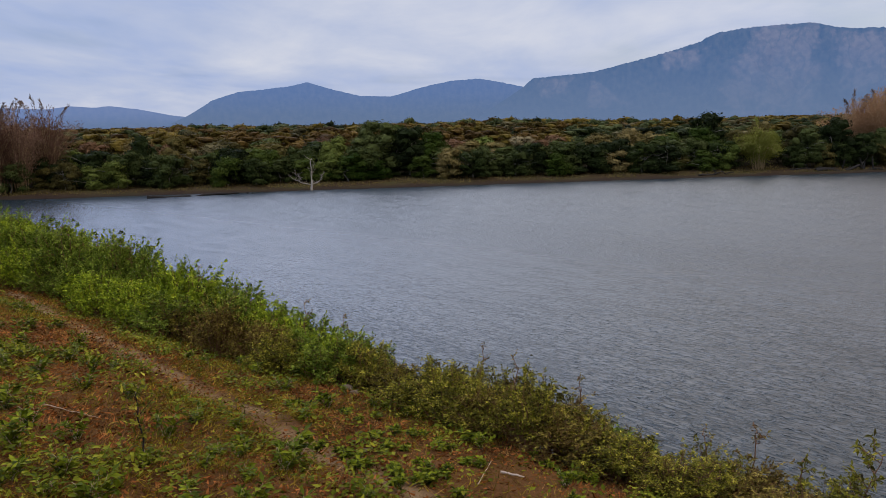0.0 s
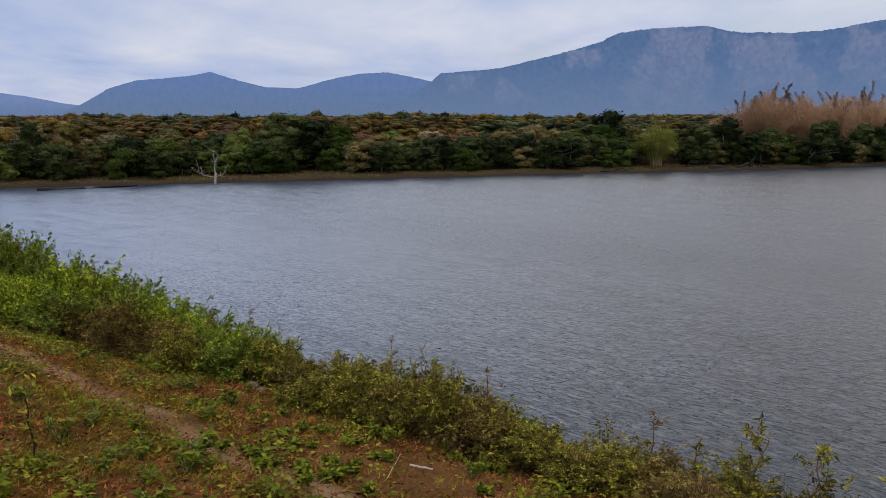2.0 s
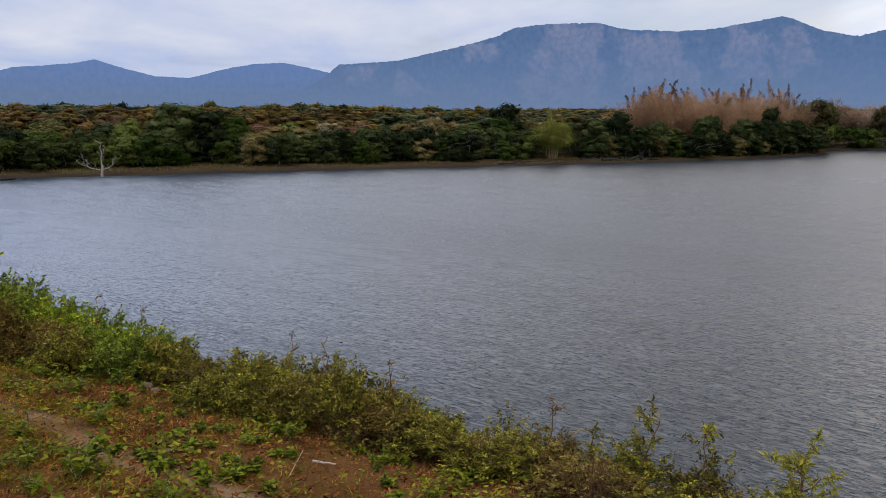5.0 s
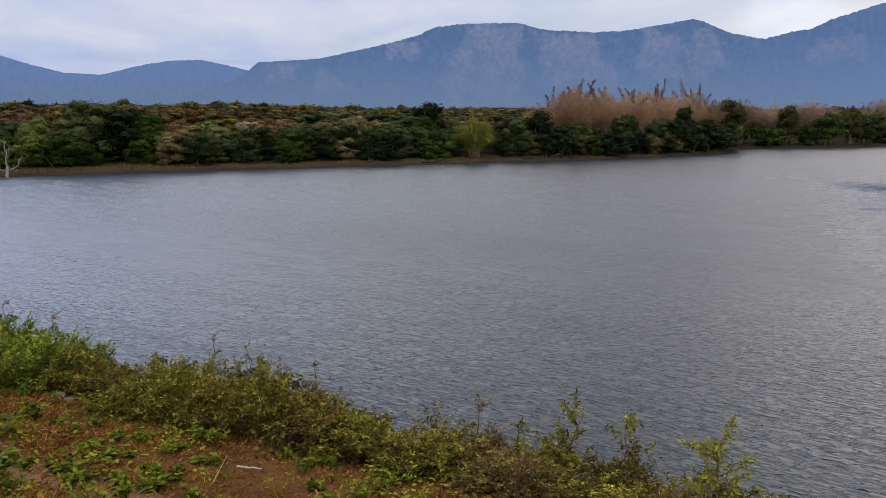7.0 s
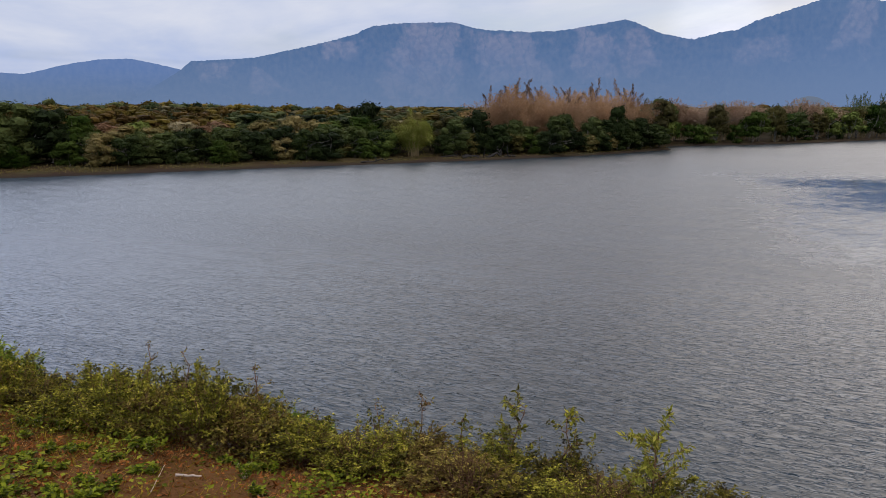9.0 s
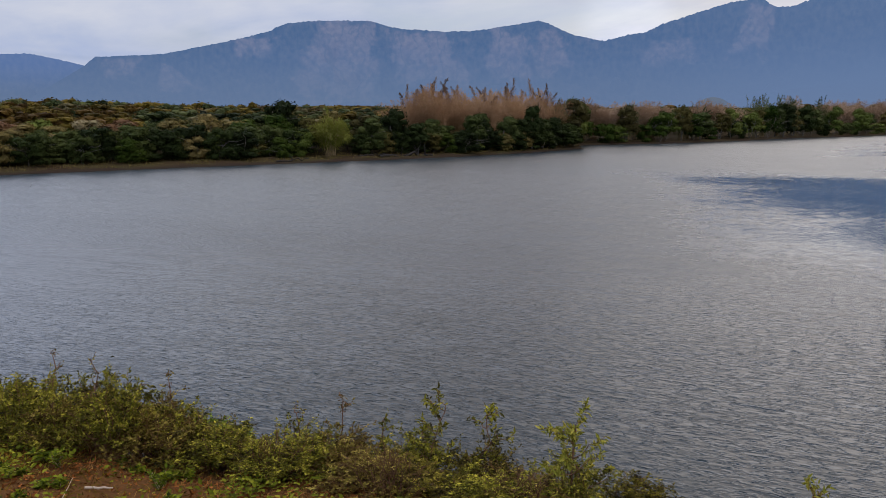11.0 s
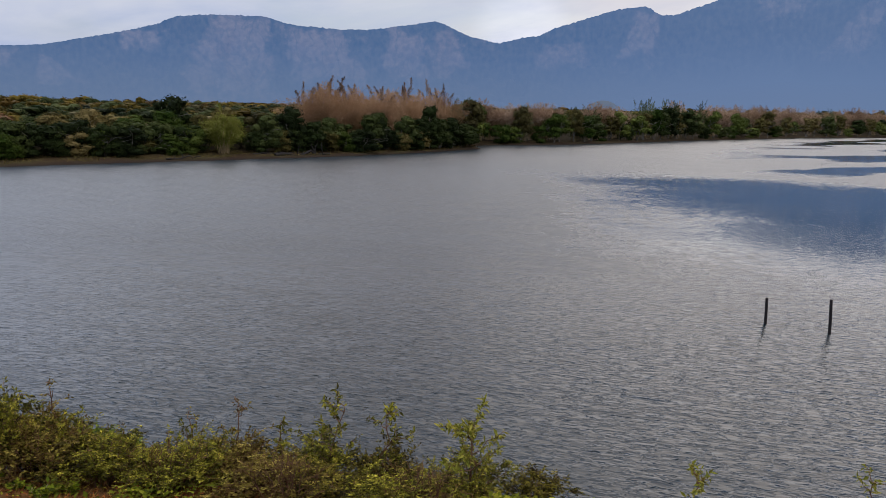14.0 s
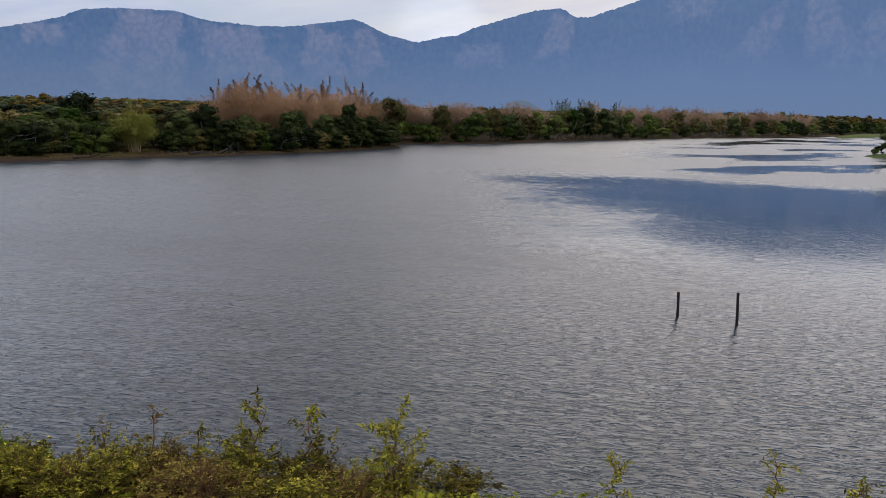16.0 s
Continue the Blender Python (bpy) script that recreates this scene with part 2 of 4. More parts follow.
M_BANK = earth("dry_bank_soil", ((0.020, 0.009, 0.004), (0.048, 0.022, 0.006), (0.089, 0.040, 0.014), (0.065, 0.040, 0.013)), 0.9, 28, other=((0.106, 0.065, 0.033), (0.322, 0.220, 0.118)))
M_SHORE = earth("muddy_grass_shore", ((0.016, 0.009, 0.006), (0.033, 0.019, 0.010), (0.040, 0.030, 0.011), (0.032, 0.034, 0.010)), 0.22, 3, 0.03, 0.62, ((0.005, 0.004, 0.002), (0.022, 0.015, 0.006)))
M_MEADOW = earth("green_grass_spit", ((0.026, 0.032, 0.011), (0.050, 0.060, 0.018), (0.078, 0.084, 0.030)), 0.1, 2)


NX, NY = math.sin(radians(43)), math.cos(radians(43))   # from the crest of the bank down to the water


def water_material():
    """Lake water: wind ripples, with smooth slicks towards the far right end."""
    m, N = material("lake_water")
    co = N.add("ShaderNodeTexCoord").outputs["Object"]
    turned = N.mapped(co, (1, 1, 1), (0, 0, radians(WIND)))
    ripple = N.noise(N.mapped(turned, (0.75, 1.8, 1)), 4.3, 2, 0.45, 0.4)
    swell = N.noise(N.mapped(turned, (0.45, 1.3, 1), (0, 0, 0.12)), 2.0, 2, 0.5, 0.3)
    # flat between the crests
    height = N.math("ADD", N.math("MULTIPLY", N.math("MAXIMUM", ripple, 0.45), 0.55), N.math("MULTIPLY", swell, 0.46))
    # gusts over the whole lake
    gust0 = N.noise(N.mapped(turned, (0.012, 0.060, 1)), 1.0, 4, 0.6, 0.5)
    gust = N.smooth(gust0, 0.38, 0.62, 0.82, 1.15)
    # cat's-paws a stride or two across
    paw = N.noise(N.mapped(turned, (0.35, 0.9, 1)), 1.0, 4, 0.65, 0.3)
    # calm water in the lee: a tongue off the posts, torn at its edges, with loose slicks beyond it
    x, y, z = N.split(co)
    # along the bearing of 62 degrees and across it
    p = N.math("ADD", N.math("MULTIPLY", x, 0.883), N.math("MULTIPLY", y, 0.469))
    q = N.math("SUBTRACT", N.math("MULTIPLY", x, 0.469), N.math("MULTIPLY", y, 0.883))
    wob = N.math("SUBTRACT", N.noise(co, 0.060, 4, 0.6, 0.3), 0.5)
    cat = N.math("SUBTRACT", N.noise(co, 0.9, 5, 0.72), 0.5)
    torn = N.math("ADD", N.math("MULTIPLY", wob, 26.0), N.math("MULTIPLY", cat, 26.0))
    side = N.math("ADD", N.math("ADD", q, 13.0), N.math("MULTIPLY", N.math("SUBTRACT", p, 60.0), 0.36))
    side = N.smooth(N.math("ADD", side, torn), -9.0, 9.0, 0.0, 1.0)
    beyond = N.smooth(N.math("ADD", N.math("SUBTRACT", 92.0, p), N.math("MULTIPLY", torn, 0.7)), -6.0, 10.0, 0.0, 1.0)
    core = N.math("MULTIPLY", side, beyond)
    band = N.smooth(N.math("ADD", N.math("MULTIPLY", cat, 0.22), N.noise(N.mapped(co, (0.020, 0.055, 1), (0, 0, radians(62)), (2, 5, 0)), 1.0, 3, 0.5)), 0.50, 0.56, 0.0, 0.9)
    far = N.math("MULTIPLY", N.smooth(p, 96.0, 112.0, 0.0, 1.0), N.smooth(N.math("ADD", q, N.math("MULTIPLY", wob, 30.0)), -26.0, 6.0, 0.0, 1.0))
    calm = N.math("MAXIMUM", core, N.math("MULTIPLY", band, far))
    # the breeze touches the water again on the near side
    calm = N.math("MULTIPLY", calm, N.smooth(p, 24.0, 48.0, 0.22, 1.0))
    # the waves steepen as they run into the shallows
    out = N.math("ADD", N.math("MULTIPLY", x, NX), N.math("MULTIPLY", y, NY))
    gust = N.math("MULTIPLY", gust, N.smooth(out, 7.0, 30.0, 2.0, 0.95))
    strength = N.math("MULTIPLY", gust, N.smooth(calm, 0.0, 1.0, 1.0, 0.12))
    b = N.add("ShaderNodeBump")
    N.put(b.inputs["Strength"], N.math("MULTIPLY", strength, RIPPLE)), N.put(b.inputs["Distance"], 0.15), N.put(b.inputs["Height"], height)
    # the wind drives the waves on to the embankment: their steep faces look that way
    lean = N.add("ShaderNodeVectorMath", operation="SCALE")
    lean.inputs[0].default_value = (-math.sin(radians(5)), -math.cos(radians(5)), 0)
    N.put(lean.inputs["Scale"], N.math("MULTIPLY", N.math("MULTIPLY", N.smooth(paw, 0.30, 0.70, 0.45, 1.6), N.smooth(gust0, 0.36, 0.64, 0.72, 1.25)), N.smooth(calm, 0.0, 1.0, LEAN, 0.04 * LEAN)))
    add = N.add("ShaderNodeVectorMath", operation="ADD")
    N.put(add.inputs[0], b.outputs[0]), N.put(add.inputs[1], lean.outputs[0])
    nrm = N.add("ShaderNodeVectorMath", operation="NORMALIZE")
    N.put(nrm.inputs[0], add.outputs[0])
    p = N.add("ShaderNodeBsdfPrincipled")
    N.put(p.inputs["Base Color"], (0.009, 0.015, 0.018))
    # ripples too fine to see blur the mirror
    N.put(p.inputs["Roughness"], N.math("MULTIPLY", N.smooth(out, 7.0, 40.0, 0.12, 0.30), N.smooth(calm, 0.0, 1.0, 1.0, 0.2)))
    p.inputs["IOR"].default_value = 1.34
    N.t.links.new(nrm.outputs[0], p.inputs["Normal"])
    finish(N, p.outputs[0])
    return m


WIND, RIPPLE, LEAN = 53.0, 0.53, 0.072


def mountain_material(name, air, haze_mix, low, high, haze=(0.132, 0.204, 0.362)):
    """Distant mountain: wooded slopes with bare rock on steep faces; haze is painted over them as glow, thicker low
    down.
    """
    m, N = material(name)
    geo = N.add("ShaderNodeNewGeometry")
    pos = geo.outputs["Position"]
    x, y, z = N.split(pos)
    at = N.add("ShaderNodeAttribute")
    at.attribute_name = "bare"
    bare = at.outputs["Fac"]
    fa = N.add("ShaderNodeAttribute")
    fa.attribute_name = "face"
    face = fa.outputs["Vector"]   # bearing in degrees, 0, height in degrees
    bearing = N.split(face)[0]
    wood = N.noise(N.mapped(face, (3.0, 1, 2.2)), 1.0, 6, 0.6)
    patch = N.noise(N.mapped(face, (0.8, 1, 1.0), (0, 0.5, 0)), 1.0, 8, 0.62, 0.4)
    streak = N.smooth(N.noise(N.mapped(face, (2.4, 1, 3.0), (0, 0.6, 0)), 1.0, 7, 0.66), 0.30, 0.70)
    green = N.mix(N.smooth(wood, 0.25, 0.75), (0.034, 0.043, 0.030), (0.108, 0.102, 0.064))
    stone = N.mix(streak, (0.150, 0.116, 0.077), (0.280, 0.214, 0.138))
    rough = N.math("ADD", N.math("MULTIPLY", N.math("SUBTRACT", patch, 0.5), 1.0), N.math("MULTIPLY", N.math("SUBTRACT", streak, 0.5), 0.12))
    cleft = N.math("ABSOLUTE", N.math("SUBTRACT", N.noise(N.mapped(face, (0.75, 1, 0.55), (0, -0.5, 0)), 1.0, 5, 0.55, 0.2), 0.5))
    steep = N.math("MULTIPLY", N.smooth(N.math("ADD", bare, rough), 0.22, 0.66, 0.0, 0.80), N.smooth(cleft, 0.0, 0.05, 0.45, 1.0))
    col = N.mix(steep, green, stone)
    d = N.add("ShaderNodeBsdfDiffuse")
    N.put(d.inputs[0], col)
    # painted haze: the surface itself gives off these air colours
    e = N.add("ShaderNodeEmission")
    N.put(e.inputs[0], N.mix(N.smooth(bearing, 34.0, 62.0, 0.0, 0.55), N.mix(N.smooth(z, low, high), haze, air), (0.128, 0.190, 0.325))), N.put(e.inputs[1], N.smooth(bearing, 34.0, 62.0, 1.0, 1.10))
    # the painted haze is thicker and brighter towards the sun
    thick = N.math("ADD", N.smooth(z, low, high, haze_mix[0], haze_mix[1]), N.smooth(bearing, 34.0, 62.0, 0.0, 0.16), True)
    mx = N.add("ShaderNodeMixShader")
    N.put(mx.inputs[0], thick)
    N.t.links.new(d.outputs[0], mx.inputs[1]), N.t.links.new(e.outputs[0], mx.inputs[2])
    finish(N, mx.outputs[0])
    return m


# ---- mesh helpers ----
def mesh_np(name, V, F, mats, index=None, smooth=False):
    """A mesh from an (n, 3) array of places and an (m, 3) or (m, 4) array of faces."""
    V, F = np.asarray(V, dtype=np.float32), np.asarray(F, dtype=np.int32)
    me = bpy.data.meshes.new(name)
    k = F.shape[1]
    me.vertices.add(len(V)), me.loops.add(F.size), me.polygons.add(len(F))
    me.vertices.foreach_set("co", V.ravel())
    me.loops.foreach_set("vertex_index", F.ravel())
    me.polygons.foreach_set("loop_start", np.arange(0, F.size, k, dtype=np.int32))
    for m in mats if isinstance(mats, (list, tuple)) else [mats]:
        me.materials.append(m)
    if index is not None:
        me.polygons.foreach_set("material_index", np.asarray(index, dtype=np.int32))
    me.polygons.foreach_set("use_smooth", np.full(len(F), smooth))
    me.update(calc_edges=True)
    me.validate()
    return me


def thing(name, label, category, group="", kind="", at=None):
    ob = new(name)
    ob.empty_display_size = 0.2
    if at is not None:
        ob.matrix_basis = at
    return tagged(ob, label, category, group, kind)


def part(name, me, parent, label="", kind=""):
    ob = new(name, me)
    ob.parent = parent
    return tagged(ob, label, kind=kind)


def unit(a):
    return a / np.maximum(np.linalg.norm(a, axis=-1, keepdims=True), 1e-9)


def shingled(d, rng, n):
    """Directions for leaves that lie on a crown's surface and hang down along it; d: the way out."""
    down = np.array([0, 0, -1.0]) + d * d[:, 2:3]
    return unit(down + 1e-3) + 0.25 * d + rng.normal(0, 0.30, (n, 3))


def leaf_arrays(C, A, rng, length, width, fold=0.25, roll=1.0):
    """Folded leaves at places C that point along A: four corners and two triangles each."""
    n = len(C)
    A = unit(A)
    side = unit(np.cross(A, np.array([0, 0, 1.0]) + roll * rng.normal(0, 0.6, (n, 3))))
    up = np.cross(side, A)
    L = np.broadcast_to(length, n)[:, None]
    W = np.broadcast_to(width, n)[:, None]
    mid = C + A * L * 0.45
    V = np.stack([C, mid + side * W * 0.5 + up * W * fold, C + A * L, mid - side * W * 0.5 + up * W * fold], 1).reshape(-1, 3)
    b = (np.arange(n) * 4)[:, None]
    F = np.concatenate([b + [0, 1, 2], b + [0, 2, 3]], 1).reshape(-1, 3)
    return V, F


def blade_arrays(C, A, rng, length, width):
    """Grass blades: one slim triangle each."""
    n = len(C)
    A = unit(A)
    side = unit(np.cross(A, rng.normal(0, 1, (n, 3)))) * width * 0.5
    V = np.stack([C - side, C + side, C + A * np.broadcast_to(length, n)[:, None]], 1).reshape(-1, 3)
    return V, np.arange(3 * n).reshape(-1, 3)


def tube_arrays(runs, sides=5):
    """Tapered tubes. Each run: (places, radii)."""
    VV, FF, base = [], [], 0
    ang = np.linspace(0, 2 * np.pi, sides, endpoint=False)
    for P, R in runs:
        P = np.asarray(P, float)
        t = unit(np.gradient(P, axis=0))
        ref = np.where(np.abs(t[:, 2:3]) > 0.9, [[1.0, 0, 0]], [[0, 0, 1.0]])
        a = unit(np.cross(t, ref))
        b = np.cross(t, a)
        R = np.asarray(R, float)[:, None, None]
        ring = P[:, None, :] + R * (a[:, None, :] * np.cos(ang)[None, :, None] + b[:, None, :] * np.sin(ang)[None, :, None])
        k = len(P)
        VV.append(ring.reshape(-1, 3))
        for i in range(k - 1):
            for j in range(sides):
                q = (j + 1) % sides
                FF.append((base + i * sides + j, base + i * sides + q, base + (i + 1) * sides + q, base + (i + 1) * sides + j))
        for j in range(1, sides - 1, 2):
            FF.append((base + (k - 1) * sides, base + (k - 1) * sides + j, base + (k - 1) * sides + j + 1, base + (k - 1) * sides + min(j + 2, sides - 1)) if j + 2 <= sides - 1 else
                      (base + (k - 1) * sides, base + (k - 1) * sides + j, base + (k - 1) * sides + j + 1, base + (k - 1) * sides + j + 1))
        base += k * sides
    V = np.concatenate(VV)
    F = np.array([f for f in FF if len(set(f)) == 4])
    return V, F


def limb(a, b, rng, wobble, n=5, sag=0.0):
    """A crooked line from a to b."""
    a, b = np.asarray(a, float), np.asarray(b, float)
    s = np.linspace(0, 1, n)[:, None]
    P = a + (b - a) * s + rng.normal(0, wobble, (n, 3)) * np.sin(s * np.pi)
    P[:, 2] += sag * np.sin(s[:, 0] * np.pi)
    return P


def sheet(fn, us, vs):
    """Grid of quads over us x vs; fn gives a place."""
    V = np.array([fn(u, v) for u in us for v in vs])
    nu, nv = len(us), len(vs)
    i, j = np.meshgrid(np.arange(nu - 1), np.arange(nv - 1), indexing="ij")
    a = (i * nv + j).ravel()
    return V, np.stack([a, a + nv, a + nv + 1, a + 1], 1)


# ---- ground, lake, embankment ----
SHORE_X = [-400, -160, -80, -47, -15, 15, 45, 60, 75, 90, 95, 98, 101, 106, 128, 153, 189, 225, 278, 363, 430, 620, 1500]
SHORE_Y = [20, 62, 78, 83, 87.3, 93.0, 97.0, 99.5, 104, 110.5, 113.5, 118, 123, 125.5, 124.5, 129, 139, 144, 155, 157, 166, 200, 300]


def shore(x):
    """Where the far waterline runs."""
    return float(np.interp(x, SHORE_X, SHORE_Y)) + 0.5 * noise.noise((x * 0.11, 3.1, 0)) + 0.9 * noise.noise((x * 0.03, 8.1, 0))


def land(x, s):
    """Height of the ground s metres behind the far waterline."""
    if s < 0:
        return max(-2.0, s * 0.09)
    z = 0.25 * min(1, s / 0.8) + 0.55 * min(1, max(0, s - 0.8) / 9) + min(1.2, max(0, s - 10) * 0.01)
    return z + 0.10 * noise.noise((x * 0.35, s * 0.5, 0)) * min(1, s)


xs = np.concatenate([np.linspace(-4500, -130, 12), np.arange(-100, 130, 1.5), np.arange(130, 460, 5), np.linspace(480, 4500, 14)])
ss = np.concatenate([[-4300, -1500, -500, -200, -100, -50, -20], np.linspace(-8, 14, 45), [17, 22, 30, 45, 70, 120, 200, 400, 900, 2000, 4200]])
V, F = sheet(lambda x, s: (x, shore(x) + s, land(x, s)), xs, ss)
me = mesh_np("ground", V, F, M_SHORE, smooth=True)   # second, darker cover from 5.5 m behind the waterline
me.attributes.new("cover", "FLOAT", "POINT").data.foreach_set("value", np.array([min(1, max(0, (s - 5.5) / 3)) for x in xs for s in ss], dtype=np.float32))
tagged(new("ground", me), "muddy grassy lake shore and wooded plain", "ground", kind="structure")


def to_world(u, v):
    return NX * u - NY * v, NY * u + NX * v


def bank_z(u, v):
    z = 4.9 - 0.25 * min(max(0, u - 0.8), 4.2) - 0.55 * max(0, u - 5.0)
    return z + 0.05 * noise.noise((u * 0.9, v * 0.9, 1)) + 0.10 * noise.noise((u * 0.3, v * 0.25, 5))


def track_u(v):
    """Centre of the trodden track along the slope."""
    return float(np.interp(v, [-6, 4.3, 5.6, 7.7, 9.0, 10.7, 12.9, 20], [3.15, 3.2, 3.48, 3.62, 3.78, 4.05, 4.4, 5.0])) + 0.06 * noise.noise((v * 0.8, 2, 2))


us = np.concatenate([[-2500, -600, -150, -40, -15, -6, -3], np.arange(-2, 9, 0.12), np.arange(9, 17, 0.8)])
vs = np.concatenate([[-2500, -600, -150, -60, -30, -18, -12], np.arange(-8, 22, 0.14), [23, 25, 30, 40, 60, 120, 400, 2500]])


def bank_place(u, v):
    z = bank_z(u, v)
    d = abs(u - track_u(v))
    if d < 0.5 and -6 < v < 20:
        z -= 0.035 * (1 - d / 0.5)
    z += 0.012 * noise.noise((u * 6, v * 6, 0))
    return (*to_world(u, v), z)


V, F = sheet(bank_place, us, vs)


def worn(u, v):
    """How bare the trodden track is at that place."""
    d = abs(u - track_u(v)) / (0.15 + 0.09 * noise.noise((v * 1.3, 9, 1)))
    return max(0.0, 1 - d ** 2) * min(1, max(0, 0.62 + 0.9 * noise.noise((u * 3, v * 1.1, 33))))


me = mesh_np("embankment", V, F, M_BANK, smooth=True)
me.attributes.new("cover", "FLOAT", "POINT").data.foreach_set("value", np.array([worn(u, v) for u in us for v in vs], dtype=np.float32))
tagged(new("embankment", me), "sloping earth bank with dry soil and weeds beside the lake", "ground", kind="structure")

V = np.array([(-4500, -4000, 0), (4500, -4000, 0), (4500, 400, 0), (-4500, 400, 0)])
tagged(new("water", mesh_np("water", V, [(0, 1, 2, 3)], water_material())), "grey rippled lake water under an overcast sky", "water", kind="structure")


# ---- mountains ----
def mountain(name, label, crest, depth, AZ, EL, mat, seed):
    """A range whose crest stands at that distance; AZ, EL: the heights of its summits and saddles by bearing."""
    az = np.linspace(AZ[0], AZ[-1], int((AZ[-1] - AZ[0]) * (3 if seed == 31 else 11)))
    ps = np.concatenate([np.linspace(0, 1, 90), [1.06, 1.14, 1.25]])

    bare, face = [], []

    def place(a, p):
        e = np.interp(a, AZ, EL)
        top = crest * math.tan(radians(e)) * (1 + 0.010 * noise.noise((a * 0.9, seed, 0)))
        spur = 1 - 2 * abs(noise.noise((a * 0.20 + 0.6 * p, p * 0.5, seed)))
        warp = 1.1 * noise.noise((a * 0.4, p * 4.0, seed + 8))
        gully = noise.fractal((a * 0.55 + 1.6 * p + warp, p * 7.5, seed + 4), 0.8, 2.1, 2)
        rib = max(noise.noise((a * 0.30 + 1.3 * p, 0.8 * p, seed + 6)), noise.noise((a * 0.34 - 1.3 * p + 7, 0.8 * p, seed + 6)))
        q = min(p, 1)
        wall = 1 / (1 + math.exp(-(q - 0.62 - 0.12 * spur - 0.06 * gully) * 6.5))
        wall = (wall - 0.016) / (1 / (1 + math.exp(-(0.38 - 0.12 * spur - 0.06 * gully) * 6.5)) - 0.016)
        f = 0.42 * q ** 1.2 + 0.58 * min(wall, 1.0)
        f += math.sin(math.pi * q) * (0.17 * spur + 0.19 * gully + 0.16 * rib) * (1 - q ** 4)
        if p > 1:
            f = 1 - (p - 1) * 1.3
        r = crest - depth * (1 - p)
        ragged = 0.010 * noise.noise((a * 4.0, seed, 3)) + 0.007 * noise.noise((a * 9.0, seed, 5)) + 0.012 * max(0, noise.noise((a * 7.0, seed, 7)) - 0.15)
        z = 3 + top * max(f, 0) * min(1, r / crest) * (1 + ragged * max(0, 1 - abs(p - 1) * 12))
        face.append((a, 0.0, math.degrees(math.atan2(z, r))))
        bare.append(bare_face(a, math.degrees(math.atan2(z, r))) if seed == 11 else 0.1)
        return (r * math.sin(radians(a)), r * math.cos(radians(a)), z)

    V, F = sheet(place, az, ps)
    me = mesh_np(name, V, F, mat, smooth=True)
    me.attributes.new("bare", "FLOAT", "POINT").data.foreach_set("value", np.array(bare, dtype=np.float32))
    me.attributes.new("face", "FLOAT_VECTOR", "POINT").data.foreach_set("vector", np.array(face, dtype=np.float32).ravel())
    return tagged(new(name, me), label, "mountain", kind="structure")


# bare faces: bearing at the head and at the foot, half width there, heights of head and foot, how bare
CLIFFS = ((22.9, 22.2, 2.1, 3.0, 5.9, 1.6, 0.62), (28.0, 29.3, 1.9, 2.5, 5.4, 2.5, 0.50), (16.6, 16.6, 1.6, 1.2, 5.0, 3.8, 0.52),
          (10.9, 11.8, 0.4, 1.5, 3.0, 1.5, 0.42), (8.0, 8.0, 1.4, 1.0, 3.4, 2.4, 0.36), (34.4, 34.6, 1.3, 1.6, 5.5, 2.7, 0.48), (37.3, 37.6, 0.8, 1.4, 5.5, 3.3, 0.40),
          (45.4, 46.0, 1.5, 2.0, 4.9, 3.5, 0.38), (51.2, 50.6, 0.9, 1.3, 7.0, 4.2, 0.50), (59.6, 60.0, 1.6, 1.8, 8.7, 6.8, 0.36),
          (65.0, 63.8, 0.7, 1.5, 7.4, 4.4, 0.46), (67.4, 68.6, 0.8, 1.9, 8.2, 4.4, 0.48), (71.0, 72.0, 1.0, 2.0, 7.0, 3.6, 0.42))


def bare_face(a, el):
    most = 0.0
    for head, foot, wide, base, top, low, amount in CLIFFS:
        f = (top - el) / (top - low)
        if -0.3 < f < 1.4:
            x = (a - head - (foot - head) * f) / (wide + (base - wide) * f)
            edge = min(1 - abs(x), 2.2 * f + 0.25, 1.15 - f) + 0.35 * noise.noise((a * 1.1, el * 1.1, head)) + 0.22 * noise.noise((a * 3.0, el * 3.0, head))
            most = max(most, amount * min(1.0, max(0.0, 0.30 + 2.0 * edge)))
    return 0.14 + most + 0.10 * math.exp(-((a - 30) / 14) ** 2)


# colour of the haze glow painted into the main range
HAZE_GLOW = (0.068, 0.168, 0.425)
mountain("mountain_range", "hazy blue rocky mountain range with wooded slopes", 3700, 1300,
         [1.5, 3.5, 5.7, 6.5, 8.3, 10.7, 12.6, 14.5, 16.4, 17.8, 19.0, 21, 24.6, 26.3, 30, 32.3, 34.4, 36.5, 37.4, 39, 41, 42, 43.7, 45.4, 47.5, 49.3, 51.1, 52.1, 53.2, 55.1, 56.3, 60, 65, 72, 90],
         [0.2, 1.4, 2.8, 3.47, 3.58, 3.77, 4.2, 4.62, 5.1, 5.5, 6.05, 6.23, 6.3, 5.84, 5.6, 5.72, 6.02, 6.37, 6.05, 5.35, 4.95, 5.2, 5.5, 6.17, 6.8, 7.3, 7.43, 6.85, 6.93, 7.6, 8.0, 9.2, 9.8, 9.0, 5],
         mountain_material("near_mountains", HAZE_GLOW, (0.90, 0.61), 20, 380), 11)
